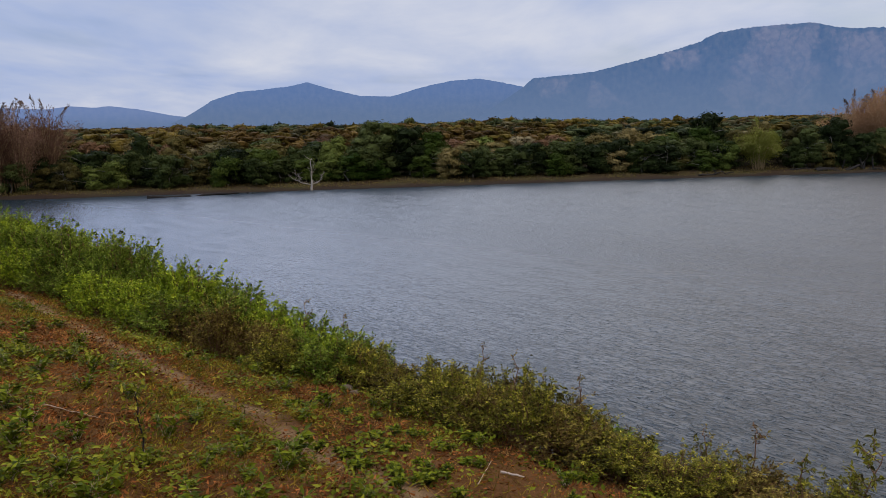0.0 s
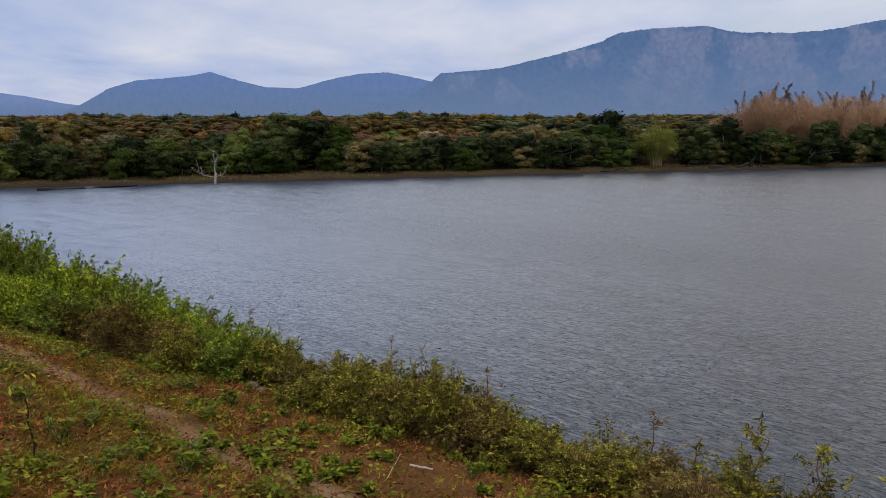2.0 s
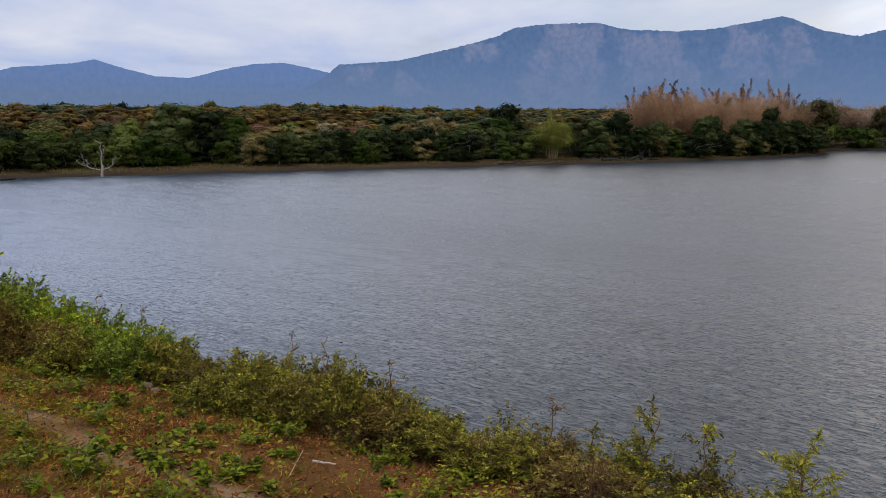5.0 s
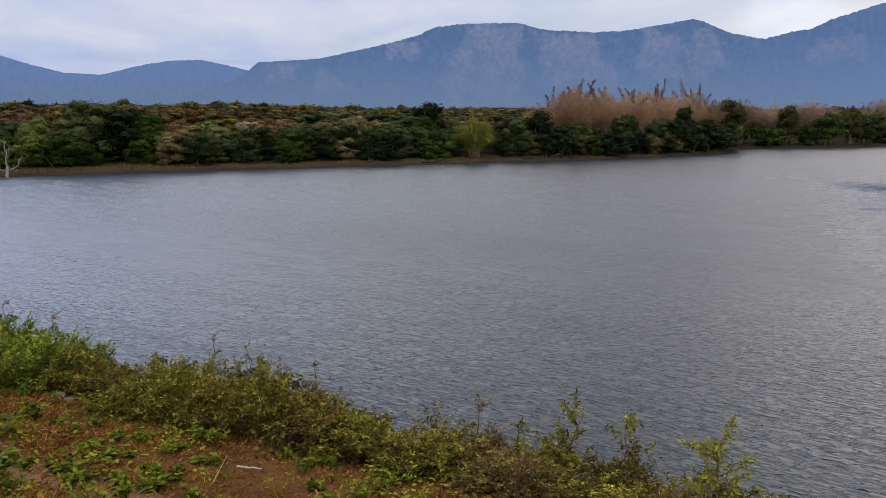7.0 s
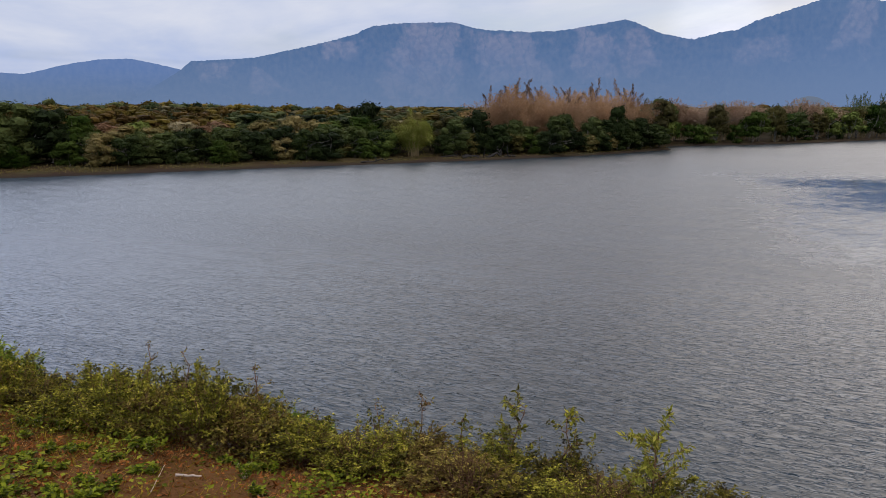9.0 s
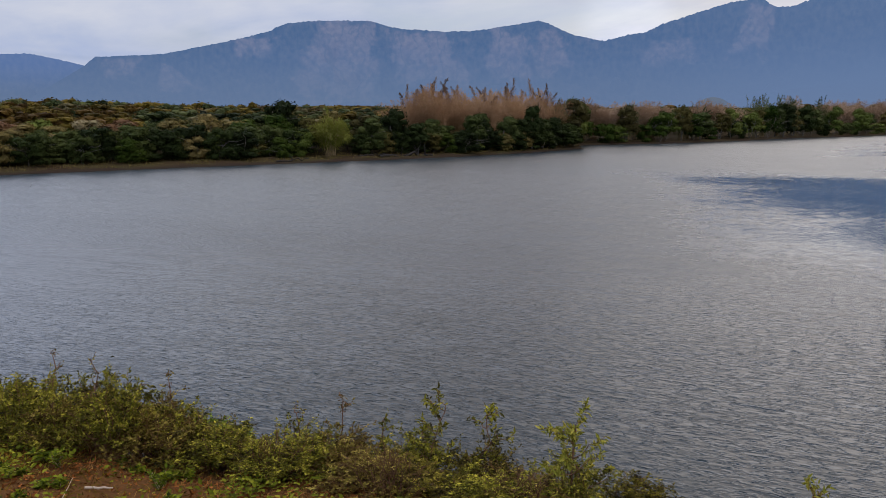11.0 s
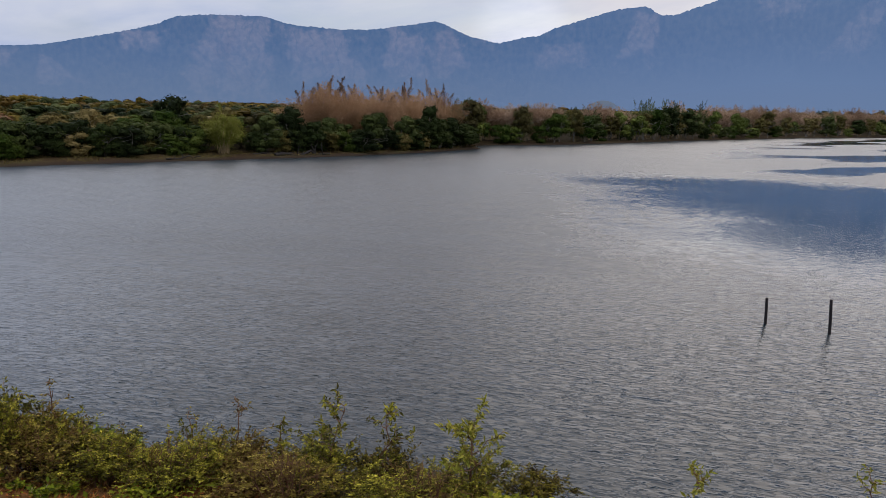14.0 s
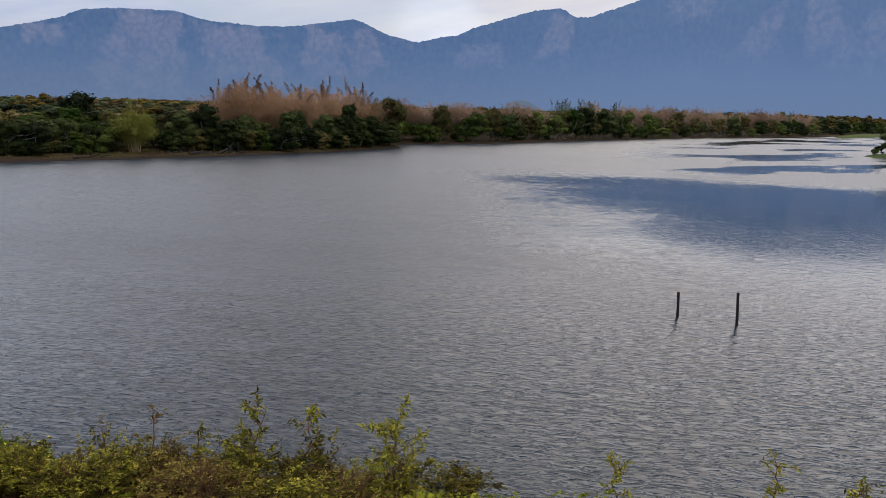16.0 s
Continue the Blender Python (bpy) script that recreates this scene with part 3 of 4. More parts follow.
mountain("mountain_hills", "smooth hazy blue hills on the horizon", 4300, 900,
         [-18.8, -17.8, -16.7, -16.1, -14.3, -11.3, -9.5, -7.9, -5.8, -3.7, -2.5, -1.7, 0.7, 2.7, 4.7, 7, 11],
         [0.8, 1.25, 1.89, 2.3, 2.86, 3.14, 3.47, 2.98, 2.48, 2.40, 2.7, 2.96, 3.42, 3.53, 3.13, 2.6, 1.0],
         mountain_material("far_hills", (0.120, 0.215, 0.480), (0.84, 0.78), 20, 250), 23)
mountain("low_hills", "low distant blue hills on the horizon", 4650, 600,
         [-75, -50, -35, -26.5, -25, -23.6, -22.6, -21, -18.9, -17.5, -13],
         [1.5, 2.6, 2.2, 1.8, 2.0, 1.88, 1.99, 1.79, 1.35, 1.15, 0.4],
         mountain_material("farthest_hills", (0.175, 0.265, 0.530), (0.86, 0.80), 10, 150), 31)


# ---- trees on the far shore ----
def ball_arrays(level):
    bm = bmesh.new()
    bmesh.ops.create_icosphere(bm, subdivisions=level, radius=1)
    bm.verts.ensure_lookup_table()
    V, F = np.array([v.co[:] for v in bm.verts]), np.array([[v.index for v in f.verts] for f in bm.faces])
    bm.free()
    return V, F


BALL, BALL_F = ball_arrays(2)


def crown_arrays(rng, h, w, low, lobes, n, size, core=0.66, loose=1.22, ball=None):
    """Leaves on the upper sides of overlapping uneven pads, from the height low * h up to h; under them each pad is closed."""
    VV, FF, base = [], [], 0
    B, BF = ball or (BALL, BALL_F)
    m = n // lobes
    for k in range(lobes):
        a = rng.uniform(0, 6.28)
        f = min(1.0, max(0.0, (k + 0.5) / lobes + rng.normal(0, 0.07)))
        girth = math.sqrt(max(0.05, 1 - ((f - 0.35) / 0.72) ** 2))
        rad = w * 0.5 * girth * rng.uniform(0.30, 0.74)
        c = np.array([math.cos(a) * rad, math.sin(a) * rad, h * (low + (0.88 - low) * f)])
        R = np.array([w * rng.uniform(0.11, 0.20), w * rng.uniform(0.11, 0.20), 0.5 * (h + w) * rng.uniform(0.08, 0.14)])
        lump = core + rng.normal(0, 0.13, len(B))
        P = c + B * R * lump[:, None]
        P[:, 2] = np.maximum(P[:, 2], 0.1)
        VV.append(P), FF.append(BF + base)
        base += len(P)
        d = unit(rng.normal(0, 1, (m, 3)) * [1, 1, 0.8] + [0, 0, 0.45])
        C = c + d * R * rng.uniform(core + 0.04, loose, (m, 1))
        C[:, 2] = np.maximum(C[:, 2], 0.15)
        L = size * rng.uniform(0.45, 1.45, m)
        V, F = leaf_arrays(C, shingled(d, rng, m), rng, L, L * rng.uniform(0.5, 0.8, m), 0.25, 0.5)
        VV.append(V), FF.append(F + base)
        base += len(V)
    return np.concatenate(VV), np.concatenate(FF)


def make_tree(kind, seed, h, w, low, lobes, n, size, label, group):
    rng = np.random.default_rng(seed)
    tree = thing("tree", label, "tree", group)
    runs = []
    stems = rng.integers(1, 4)
    for i in range(stems):
        foot = rng.normal(0, 0.12 * (stems > 1), 3) * [1, 1, 0]
        head = np.array([rng.normal(0, 0.14 * w), rng.normal(0, 0.14 * w), h * rng.uniform(0.62, 0.8)])
        P = limb(foot - [0, 0, 0.3], head, rng, 0.05 * h, 6)
        r = 0.016 * h * rng.uniform(0.8, 1.3)
        runs.append((P, np.linspace(r, r * 0.3, 6)))
        for j in range(4):
            k = rng.integers(2, 5)
            tip = P[k] + np.array([*rng.normal(0, 0.27 * w, 2), rng.uniform(0.08, 0.22) * h])
            runs.append((limb(P[k], tip, rng, 0.03 * h, 4), np.linspace(r * 0.5, r * 0.12, 4)))
    part("trunk", mesh_np("trunk", *tube_arrays(runs, 5), M_TRUNK, smooth=True), tree)
    part("crown", mesh_np("crown", *crown_arrays(rng, h, w, low, lobes, n, size, 0.70, 1.12), M_LEAF[kind]), tree)
    return tree


TREES = {}
SPECS = (  # kind, height, width, lowest foliage, lobes, leaves, leaf size, label
    ("bush_dark", "dark", 3.9, 5.0, 0.10, 11, 2000, 0.34, "dense dark green bushy tree at the lake shore"),
    ("bush_green", "green", 3.4, 4.6, 0.10, 10, 1800, 0.34, "low rounded green bushy tree at the lake shore"),
    ("bush_olive", "olive", 3.6, 4.4, 0.12, 10, 1700, 0.32, "olive green bushy tree at the lake shore"),
    ("tall_dark", "dark", 7.4, 6.6, 0.20, 16, 2800, 0.38, "tall dark green broad-leaved tree"),
    ("tall_green", "green", 7.0, 6.0, 0.24, 14, 2500, 0.38, "tall green broad-leaved tree"),
    ("tall_olive", "olive", 7.2, 6.2, 0.30, 13, 2300, 0.36, "tall olive brown tree with thinning leaves"),
    ("tall_russet", "russet", 7.3, 6.4, 0.38, 12, 2000, 0.34, "tall tree with dry reddish brown leaves"),
    ("tall_pale", "pale", 6.9, 5.6, 0.34, 11, 1900, 0.32, "tall tree with pale greyish green leaves"),
)
for i, (key, kind, h, w, low, lobes, n, size, label) in enumerate(SPECS):
    TREES[key] = [make_tree(kind, 100 + 7 * i + k, h, w, low, int(lobes * 2.2), int(n * 1.35), size * 0.64, label, "trees on the far shore") for k in range(2)]
    TREES[key + "_far"] = [make_tree(kind, 200 + 7 * i, h, w, low, int(lobes * 1.5), int(n * 0.65), size * 0.95, label, "trees on the far shore")]
USED = set()


def set_thing(proto, x, y, z, turn, sx, sz):
    """Stands a copy of a thing at a place; the first one is the thing itself."""
    m = Matrix.LocRotScale((x, y, z), Euler((0, 0, turn)), (sx, sx, sz))
    if proto.name not in USED:
        USED.add(proto.name)
        proto.matrix_basis = m
        return proto
    saved = proto.scale.copy()
    proto.scale = (1, 1, 1)
    ob = copy_thing(proto, m)
    proto.scale = saved
    return ob


def plant(key, x, s, scale=1.0, tall=None):
    y = shore(x) + s
    kinds = TREES[key + "_far" if x > 100 or s > 13.5 else key]
    return set_thing(kinds[random.randrange(len(kinds))], x, y, land(x, s) - 0.05, random.uniform(0, 6.28), scale * random.uniform(0.92, 1.1), (tall or scale) * random.uniform(0.92, 1.08))


random.seed(5)
# bushes along the beach, then taller trees behind them
x = -72.0
while x < 92:
    edge = 4.2 if x < 55 else 2.2
    if not -7.5 < x < -3.5 and not 37 < x < 44:
        plant(random.choice(("bush_dark", "bush_dark", "bush_green", "bush_dark", "bush_olive")), x, edge + random.uniform(0, 2.5), random.uniform(0.7, 1.05))
    x += random.uniform(2.3, 3.4)
x = -74.0
while x < 94:
    edge = 8.0 if x < 55 else 5
    plant(random.choice(("tall_dark", "tall_green", "bush_dark", "tall_olive", "bush_green")), x, edge + random.uniform(0, 3), random.uniform(0.72, 1.0), random.uniform(0.50, 0.92))
    x += random.uniform(3.6, 5.2)
TIERS = ((12, 16, 0.62), (18, 22, 0.70))
for row, (lo, hi, tall) in enumerate(TIERS):
    x = -80.0 - 4 * row
    while x < 92:
        pool = ("tall_olive", "tall_russet", "tall_green", "tall_olive", "tall_pale", "tall_russet", "tall_dark") if x < 30 else ("tall_dark", "tall_green", "tall_olive", "tall_green", "tall_pale")
        plant(random.choice(pool), x, random.uniform(lo, hi), random.uniform(0.80, 1.1) * (1 + 0.04 * row), tall * (1 if x < 30 else 0.95) * random.uniform(0.88, 1.10))
        x += random.uniform(4.2, 6.8)
x = -72.0
while x < 36:
    if not -8 < x < -3:
        plant(random.choice(("bush_dark", "bush_green", "bush_dark")), x, random.uniform(6.2, 8.0), random.uniform(1.0, 1.25))
    x += random.uniform(3.0, 4.4)
# the big round tree near the dead one, the dark one beside the yellow bamboo
plant("tall_dark", -8.2, 10.5, 1.1, 0.92), plant("tall_dark", -4.2, 10.0, 1.0, 0.88), plant("tall_green", -6.0, 13, 1.1, 0.95)
plant("tall_dark", 37.5, 17, 0.95, 0.98)
# dark trees in front of the bamboo
for x, s, w, h in ((47, 5, 0.8, 0.72), (51, 6, 0.85, 0.85), (54.5, 4, 0.7, 0.62), (58, 5, 0.75, 0.66), (65.5, 3.5, 0.8, 0.84), (68, 4.5, 0.75, 0.76), (73, 3, 0.85, 0.80), (77, 3.5, 0.8, 0.72), (80.5, 3, 0.7, 0.95), (83, 2.6, 0.8, 0.72), (87, 2.4, 0.85, 0.74), (91, 2.4, 0.8, 0.62), (94, 2.6, 0.7, 0.55)):
    plant("tall_dark", x, s, w, h)
# trees at the water along the far arm of the lake
x = 96.0
while x < 420:
    step = 3.8 + max(0, x - 110) * 0.018
    plant(random.choice(("bush_dark", "tall_green", "bush_green", "tall_dark", "tall_green", "tall_olive", "bush_green")), x, random.uniform(2.0, 4.5), random.uniform(0.9, 1.2), random.uniform(0.85, 1.3))
    x += step * random.uniform(0.8, 1.2)


# trees behind the grassy spit
x = 425.0
while x < 760:
    plant(random.choice(("tall_dark", "tall_green", "bush_dark", "tall_green")), x, random.uniform(3, 22), random.uniform(1.2, 1.6), random.uniform(1.0, 1.25))
    x += random.uniform(6, 11)


# ---- bamboo ----
def make_bamboo(kind, seed, h, spread, culms, per, label, group, coarse=1.0, droop=0.24, bare=0.12, plumes=13):
    """A clump of arching culms with feathery tops."""
    rng = np.random.default_rng(seed)
    clump = thing("bamboo_clump", label, "bamboo", group)
    runs, C, A, tips = [], [], [], []
    for i in range(culms):
        a = rng.uniform(0, 2 * np.pi)
        lean = spread * rng.uniform(0.1, 1.0)
        plume = plumes > 0 and i % plumes == 0
        hh = h * (rng.uniform(1.0, 1.2) if plume else rng.uniform(0.58, 0.96))
        foot = np.array([math.cos(a), math.sin(a), 0]) * rng.uniform(0, 0.9)
        s = np.linspace(0, 1, 8)
        out = lean * s ** 2.2
        P = np.stack([foot[0] + math.cos(a) * out, foot[1] + math.sin(a) * out, hh * (s - droop * (lean / spread) * s ** 4)], 1)
        P += rng.normal(0, 0.07, P.shape)
        P[0, 2] = -0.2
        runs.append((P, np.linspace(0.035, 0.008, 8)))
        t = rng.uniform(bare, 1.0, per) ** (0.45 if plume else 0.75)
        idx = t * 7
        lo = np.minimum(idx.astype(int), 6)
        c = P[lo] + (P[lo + 1] - P[lo]) * (idx - lo)[:, None]
        thick = np.interp(t, [0.0, 0.5, 0.75, 0.88, 1.0], [0.30, 0.30, 0.12, 0.10, 0.05] if plume else [0.40, 0.60, 0.48, 0.34, 0.20])[:, None]
        C.append(c + rng.normal(0, 1, (per, 3)) * thick)
        along = unit(P[lo + 1] - P[lo])
        tips.append(np.full(per, plume) & (t > 0.72))
        A.append(along * np.where(t > 0.8, 1.1, 0.6)[:, None] + rng.normal(0, 0.35, (per, 3)) - [0, 0, 0.12])
    C, A = np.concatenate(C), np.concatenate(A)
    C[:, 2] = np.maximum(C[:, 2], 0.2)
    L = coarse * rng.uniform(0.18, 0.46, len(C))
    V, F = leaf_arrays(C, A, rng, L, L * 0.22, 0.2)
    tips = np.concatenate(tips)
    part("culm_stand", mesh_np("culm_stand", *tube_arrays(runs, 3), M_CULM, smooth=True), clump, kind="stuff")
    each = len(F) // len(C)
    part("foliage", mesh_np("foliage", V, F, [M_LEAF[kind], M_LEAF["plume" if kind in ("cane", "reed", "maroon") else kind]], np.repeat(tips.astype(int), each)), clump, kind="stuff")
    return clump


DRY = [make_bamboo("cane", 300 + k, 9.4, 3.8, 60, 190, "tall dry reddish brown bamboo clump with feathery tops", "dry bamboo along the shore") for k in range(3)]
DRY_FAR = [make_bamboo("reed", 310 + k, 9.4, 3.6, 36, 130, "tall dry reddish brown bamboo clump with feathery tops", "dry bamboo along the shore", 1.5, plumes=0) for k in range(2)]
MAROON = [make_bamboo("maroon", 340 + k, 9.4, 3.8, 56, 150, "dense dark reddish brown dry bamboo clump", "dry bamboo along the shore") for k in range(2)]
GREEN = [make_bamboo("stalk", 320, 8.0, 2.4, 30, 110, "tall green bamboo clump", "green bamboo along the shore", plumes=4)]
LIME = make_bamboo("lime", 330, 7.2, 3.3, 44, 230, "yellow green weeping bamboo clump at the water", "", 1.0, 0.58, 0.20)


def grow(clumps, x, s, scale=1.0, tall=1.0):
    return set_thing(clumps[random.randrange(len(clumps))], x, shore(x) + s, land(x, s) - 0.05, random.uniform(0, 6.28), scale * random.uniform(0.9, 1.1), tall * random.uniform(0.92, 1.06))


random.seed(9)
set_thing(LIME, 40.5, shore(40.5) + 5.0, 0.50, 0.4, 0.95, 0.92)
for x, s in ((57, 12), (60.5, 9), (63, 14), (66, 10), (69.5, 13), (72.5, 9), (76, 12), (79.5, 9), (83, 11), (86.5, 8), (90, 7)):
    grow(DRY, x, s, 1.1, 1.02 if x < 59 else 1.09)
grow(GREEN, 94, 6, 0.9, 0.95), grow(GREEN, 96.5, 9, 0.9, 0.95), grow(GREEN, 99, 12, 0.9, 0.9)
for x, s in ((-47.5, 5), (-50, 9), (-45.5, 8), (-49, 3.2), (-52, 5), (-54, 9), (-56, 5), (-59, 8), (-62, 6)):
    grow(MAROON, x, s, 0.9, 1.02)
x = 104.0
while x < 430:
    if 168 < x < 205 or random.random() < (0.6 if x < 150 else 0.15):
        grow(GREEN, x, random.uniform(4, 8), 1.15, 1.3 if x > 160 else 0.95)
    else:
        grow(DRY_FAR, x, random.uniform(7, 12), 1.2, random.uniform(0.90, 1.05) + min(0.28, (x - 100) * 0.0016))
    x += (3.6 + (x - 104) * 0.025) * random.uniform(0.85, 1.15)


# ---- far woods ----
def far_woods():
    """The plain's woods: many-headed crowns that rise gently away from the water."""
    rng = np.random.default_rng(77)
    close = [crown_arrays(rng, 1.0, 1.0, 0.30, 14, 640, 0.046, 0.76, 1.02, ball_arrays(1)) for k in range(3)]
    kinds = [crown_arrays(rng, 1.0, 1.0, 0.30, lobes, n, size, 0.90, 1.0, ball_arrays(1)) for lobes, n, size in ((13, 440, 0.048), (14, 440, 0.048), (10, 170, 0.07), (9, 170, 0.07), (7, 60, 0.12))]
    VV, FF, II, base = [], [], [], 0
    for lo, hi, gap in ((25, 58, 5.2), (58, 100, 6.0), (100, 180, 9.0), (180, 330, 15.0)):
        s = float(lo)
        while s < hi:
            x = -0.70 * (s + 90) - 10
            while x < max(900, 2.6 * (s + 160)):
                px, ps = x + rng.uniform(-0.4, 0.4) * gap, s + rng.uniform(-0.4, 0.4) * gap
                x += gap * (1 if px < 160 else 1.5)
                py = shore(px) + ps
                if py < 0 or not -33 < math.degrees(math.atan2(px, py)) < 74 or (px > 120 and ps < 60 and rng.random() < 0.5):
                    continue
                away = math.hypot(px, py)
                up = float(np.interp(ps, [24, 60], [-0.0040, float(np.interp(px, [15, 35, 100, 120], [0.0078, 0.0048, 0.0042, 0.0062]))]))
                h = EYE - land(px, ps) + away * (up + 0.0035 * noise.noise((px * 0.02, py * 0.02, 4)) + (1.0 if ps < 100 else 0.4) * (rng.normal(0, 0.0018) + (0.004 if rng.random() < 0.06 else 0)))
                w = rng.uniform(0.75, 1.10) * 7.0 * (1 + gap * 0.02) * (1.3 if px > 130 else 1.0)
                V, F = close[int(rng.integers(0, 3))] if ps < 60 and px < 110 else kinds[int(rng.integers(0, 2)) if away < 170 else 2 + int(rng.integers(0, 2)) if away < 300 else 4]
                a = rng.uniform(0, 6.28)
                c, sn = math.cos(a), math.sin(a)
                dome = np.minimum(V[:, 2], 0.78 + 0.75 * (V[:, 2] - 0.78))   # broad-topped
                P = np.stack([px + w * (c * V[:, 0] - sn * V[:, 1]), py + w * (sn * V[:, 0] + c * V[:, 1]), land(px, ps) + h * 1.09 * dome], 1)
                tone = noise.noise((px * 0.018, py * 0.012, 9)) + rng.normal(0.10, 0.30)
                k = 3 if tone > 0.36 else 2 if tone > -0.06 else 1 if tone > -0.36 else 0
                if rng.random() < 0.06:
                    k = 4
                VV.append(P), FF.append(F + base), II.append(np.full(len(F), k))
                base += len(P)
            s += gap
    me = mesh_np("far_woods", np.concatenate(VV), np.concatenate(FF), M_WOODS, np.concatenate(II))
    return tagged(new("far_woods", me), "dense mixed woods of green, olive and russet trees on the plain", "woods", kind="stuff")


far_woods()


# ---- things on the far shore and in the water ----
def dead_tree(x, y):
    rng = np.random.default_rng(4)
    ob = thing("dead_tree", "bleached leafless dead tree at the water's edge", "tree", at=pose(x, y, -0.1))
    trunk = limb((0, 0, -0.3), (0.15, 0, 1.25), rng, 0.05, 5)
    part("trunk", mesh_np("trunk", *tube_arrays([(trunk, np.linspace(0.17, 0.11, 5))], 8), M_DEAD, smooth=True), ob)
    tips = (((0.1, 0, 1.2), (0.05, 0.1, 3.5), 0.13), ((0.0, 0, 0.75), (-2.3, -0.2, 1.75), 0.09), ((0.15, 0, 0.8), (1.45, 0.1, 2.0), 0.11), ((0.08, 0, 1.9), (0.45, 0, 3.1), 0.07), ((-1.1, -0.1, 1.0), (-1.7, 0, 2.2), 0.06))
    for a, b, r in tips:
        runs = [(limb(a, b, rng, 0.10, 6, -0.15), np.linspace(r * 0.62, r * 0.16, 6))]
        P = runs[0][0]
        for k in (1, 2, 3, 3, 4, 4, 5, 5):
            tip = P[k] + np.array([rng.normal(0, 0.26), rng.normal(0, 0.25), rng.uniform(0.1, 0.6)])
            runs.append((limb(P[k], tip, rng, 0.05, 4), np.linspace(r * 0.26, r * 0.09, 4)))
        part("branch", mesh_np("branch", *tube_arrays(runs, 6), M_DEAD, smooth=True), ob)


def log(name, label, a, b, r, mat, seed, stubs=2):
    """A fallen stem with broken stubs."""
    rng = np.random.default_rng(seed)
    P = limb(a, b, rng, r * 1.2, 9)
    R = r * (1 - 0.5 * np.linspace(0, 1, 9)) * rng.uniform(0.85, 1.15, 9)
    runs = [(P, R)]
    for k in range(stubs):
        i = int(rng.integers(2, 8))
        runs.append((limb(P[i], P[i] + np.array([rng.normal(0, r * 3), rng.normal(0, r * 2), rng.uniform(2, 7) * r]), rng, r * 0.3, 4), np.linspace(r * 0.45, r * 0.15, 4)))
    return tagged(new(name, mesh_np(name, *tube_arrays(runs, 7), mat, smooth=True)), label, "driftwood")


dead_tree(-14.8, 87.6)
log("driftwood_log", "dark wet log lying in the shallows", (-30.8, 81.3, 0.08), (-22.2, 84.9, 0.14), 0.20, M_WET, 3, 0)
log("driftwood_log", "long dark driftwood log on the muddy shore", (46.5, shore(46.5) + 1.5, 0.32), (55.5, shore(55.5) + 1.0, 0.35), 0.26, M_WET, 6, 6)
log("driftwood_log", "grey weathered driftwood on the muddy shore", (44.0, shore(44) + 3.4, 0.45), (50.0, shore(50) + 2.6, 0.55), 0.12, M_WET, 8, 4)
log("driftwood_log", "short pale log on the grassy shore", (20, shore(20) + 6.0, 0.75), (22.2, shore(22.2) + 6.4, 0.75), 0.12, M_TRUNK, 12, 2)
log("driftwood_log", "dark branch hanging over the water", (31.0, shore(31) + 0.6, 0.25), (35.5, shore(35.5) + 0.8, 0.5), 0.12, M_WET, 15, 6)
# short dark stubs stand in for bird-like dots on the lake
for k, (x, y) in enumerate(((2.8, 75.5), (-21.4, 85.1), (-20.8, 84.9), (110.6, 105.3), (182.0, 97.6), (208.0, 133.0))):
    log("driftwood_snag", "small dark stub standing in for a bird-like dot on the water", (x, y, -0.3), (x + 0.06, y, 0.20), 0.07, M_WET, 40 + k, 0)


def mooring_post(x, y, h, lean, seed):
    """A round timber with a chamfered, checked head, standing in the lake."""
    rng = np.random.default_rng(seed)
    z = np.array([-1.5, -0.2, 0.03, 0.07, h * 0.35, h * 0.7, h - 0.015, h, h + 0.001])
    r = np.array([0.046, 0.046, 0.050, 0.046, 0.045, 0.044, 0.044, 0.038, 0.004])
    P = np.stack([z * lean + rng.normal(0, 0.002, 9), np.zeros(9), z], 1)
    ob = tagged(new("wooden_post", mesh_np("wooden_post", *tube_arrays([(P, r)], 12), M_WET, smooth=True)), "dark wooden post standing upright in the water", "post", "posts in the lake")
    ob.matrix_basis = pose(x, y, 0, 0, 0, -62)
    return ob


mooring_post(23.32, 13.25, 0.85, -0.03, 1)
mooring_post(23.89, 11.44, 1.09, -0.05, 2)


def mound(name, label, cx, cy, rx, ry, turn, h, mat, category):
    """A low tongue of land with an uneven edge."""
    def place(a, r):
        w = 1 + 0.16 * noise.noise((math.cos(a) * 2, math.sin(a) * 2, cx))
        px, py = math.cos(a) * r * rx * w, math.sin(a) * r * ry * w
        z = h * (1 - r ** 2.2) - 0.5 * max(0, r - 0.9) * 4 + 0.12 * noise.noise((px * 0.4, py * 0.4, 0))
        c, s = math.cos(turn), math.sin(turn)
        return (cx + c * px - s * py, cy + s * px + c * py, z)
    V, F = sheet(place, np.linspace(0, 2 * np.pi, 73), np.linspace(0, 1.15, 14))
    return tagged(new(name, mesh_np(name, V, F, mat, smooth=True)), label, category, kind="structure")


mound("grass_spit", "low green grassy spit at the lake's far end", 520, 178, 130, 10, radians(14), 1.3, M_MEADOW, "ground")
# the knoll's material glows with painted haze as well
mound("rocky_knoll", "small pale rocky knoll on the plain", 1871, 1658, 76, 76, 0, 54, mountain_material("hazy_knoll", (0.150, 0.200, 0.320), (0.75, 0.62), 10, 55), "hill")


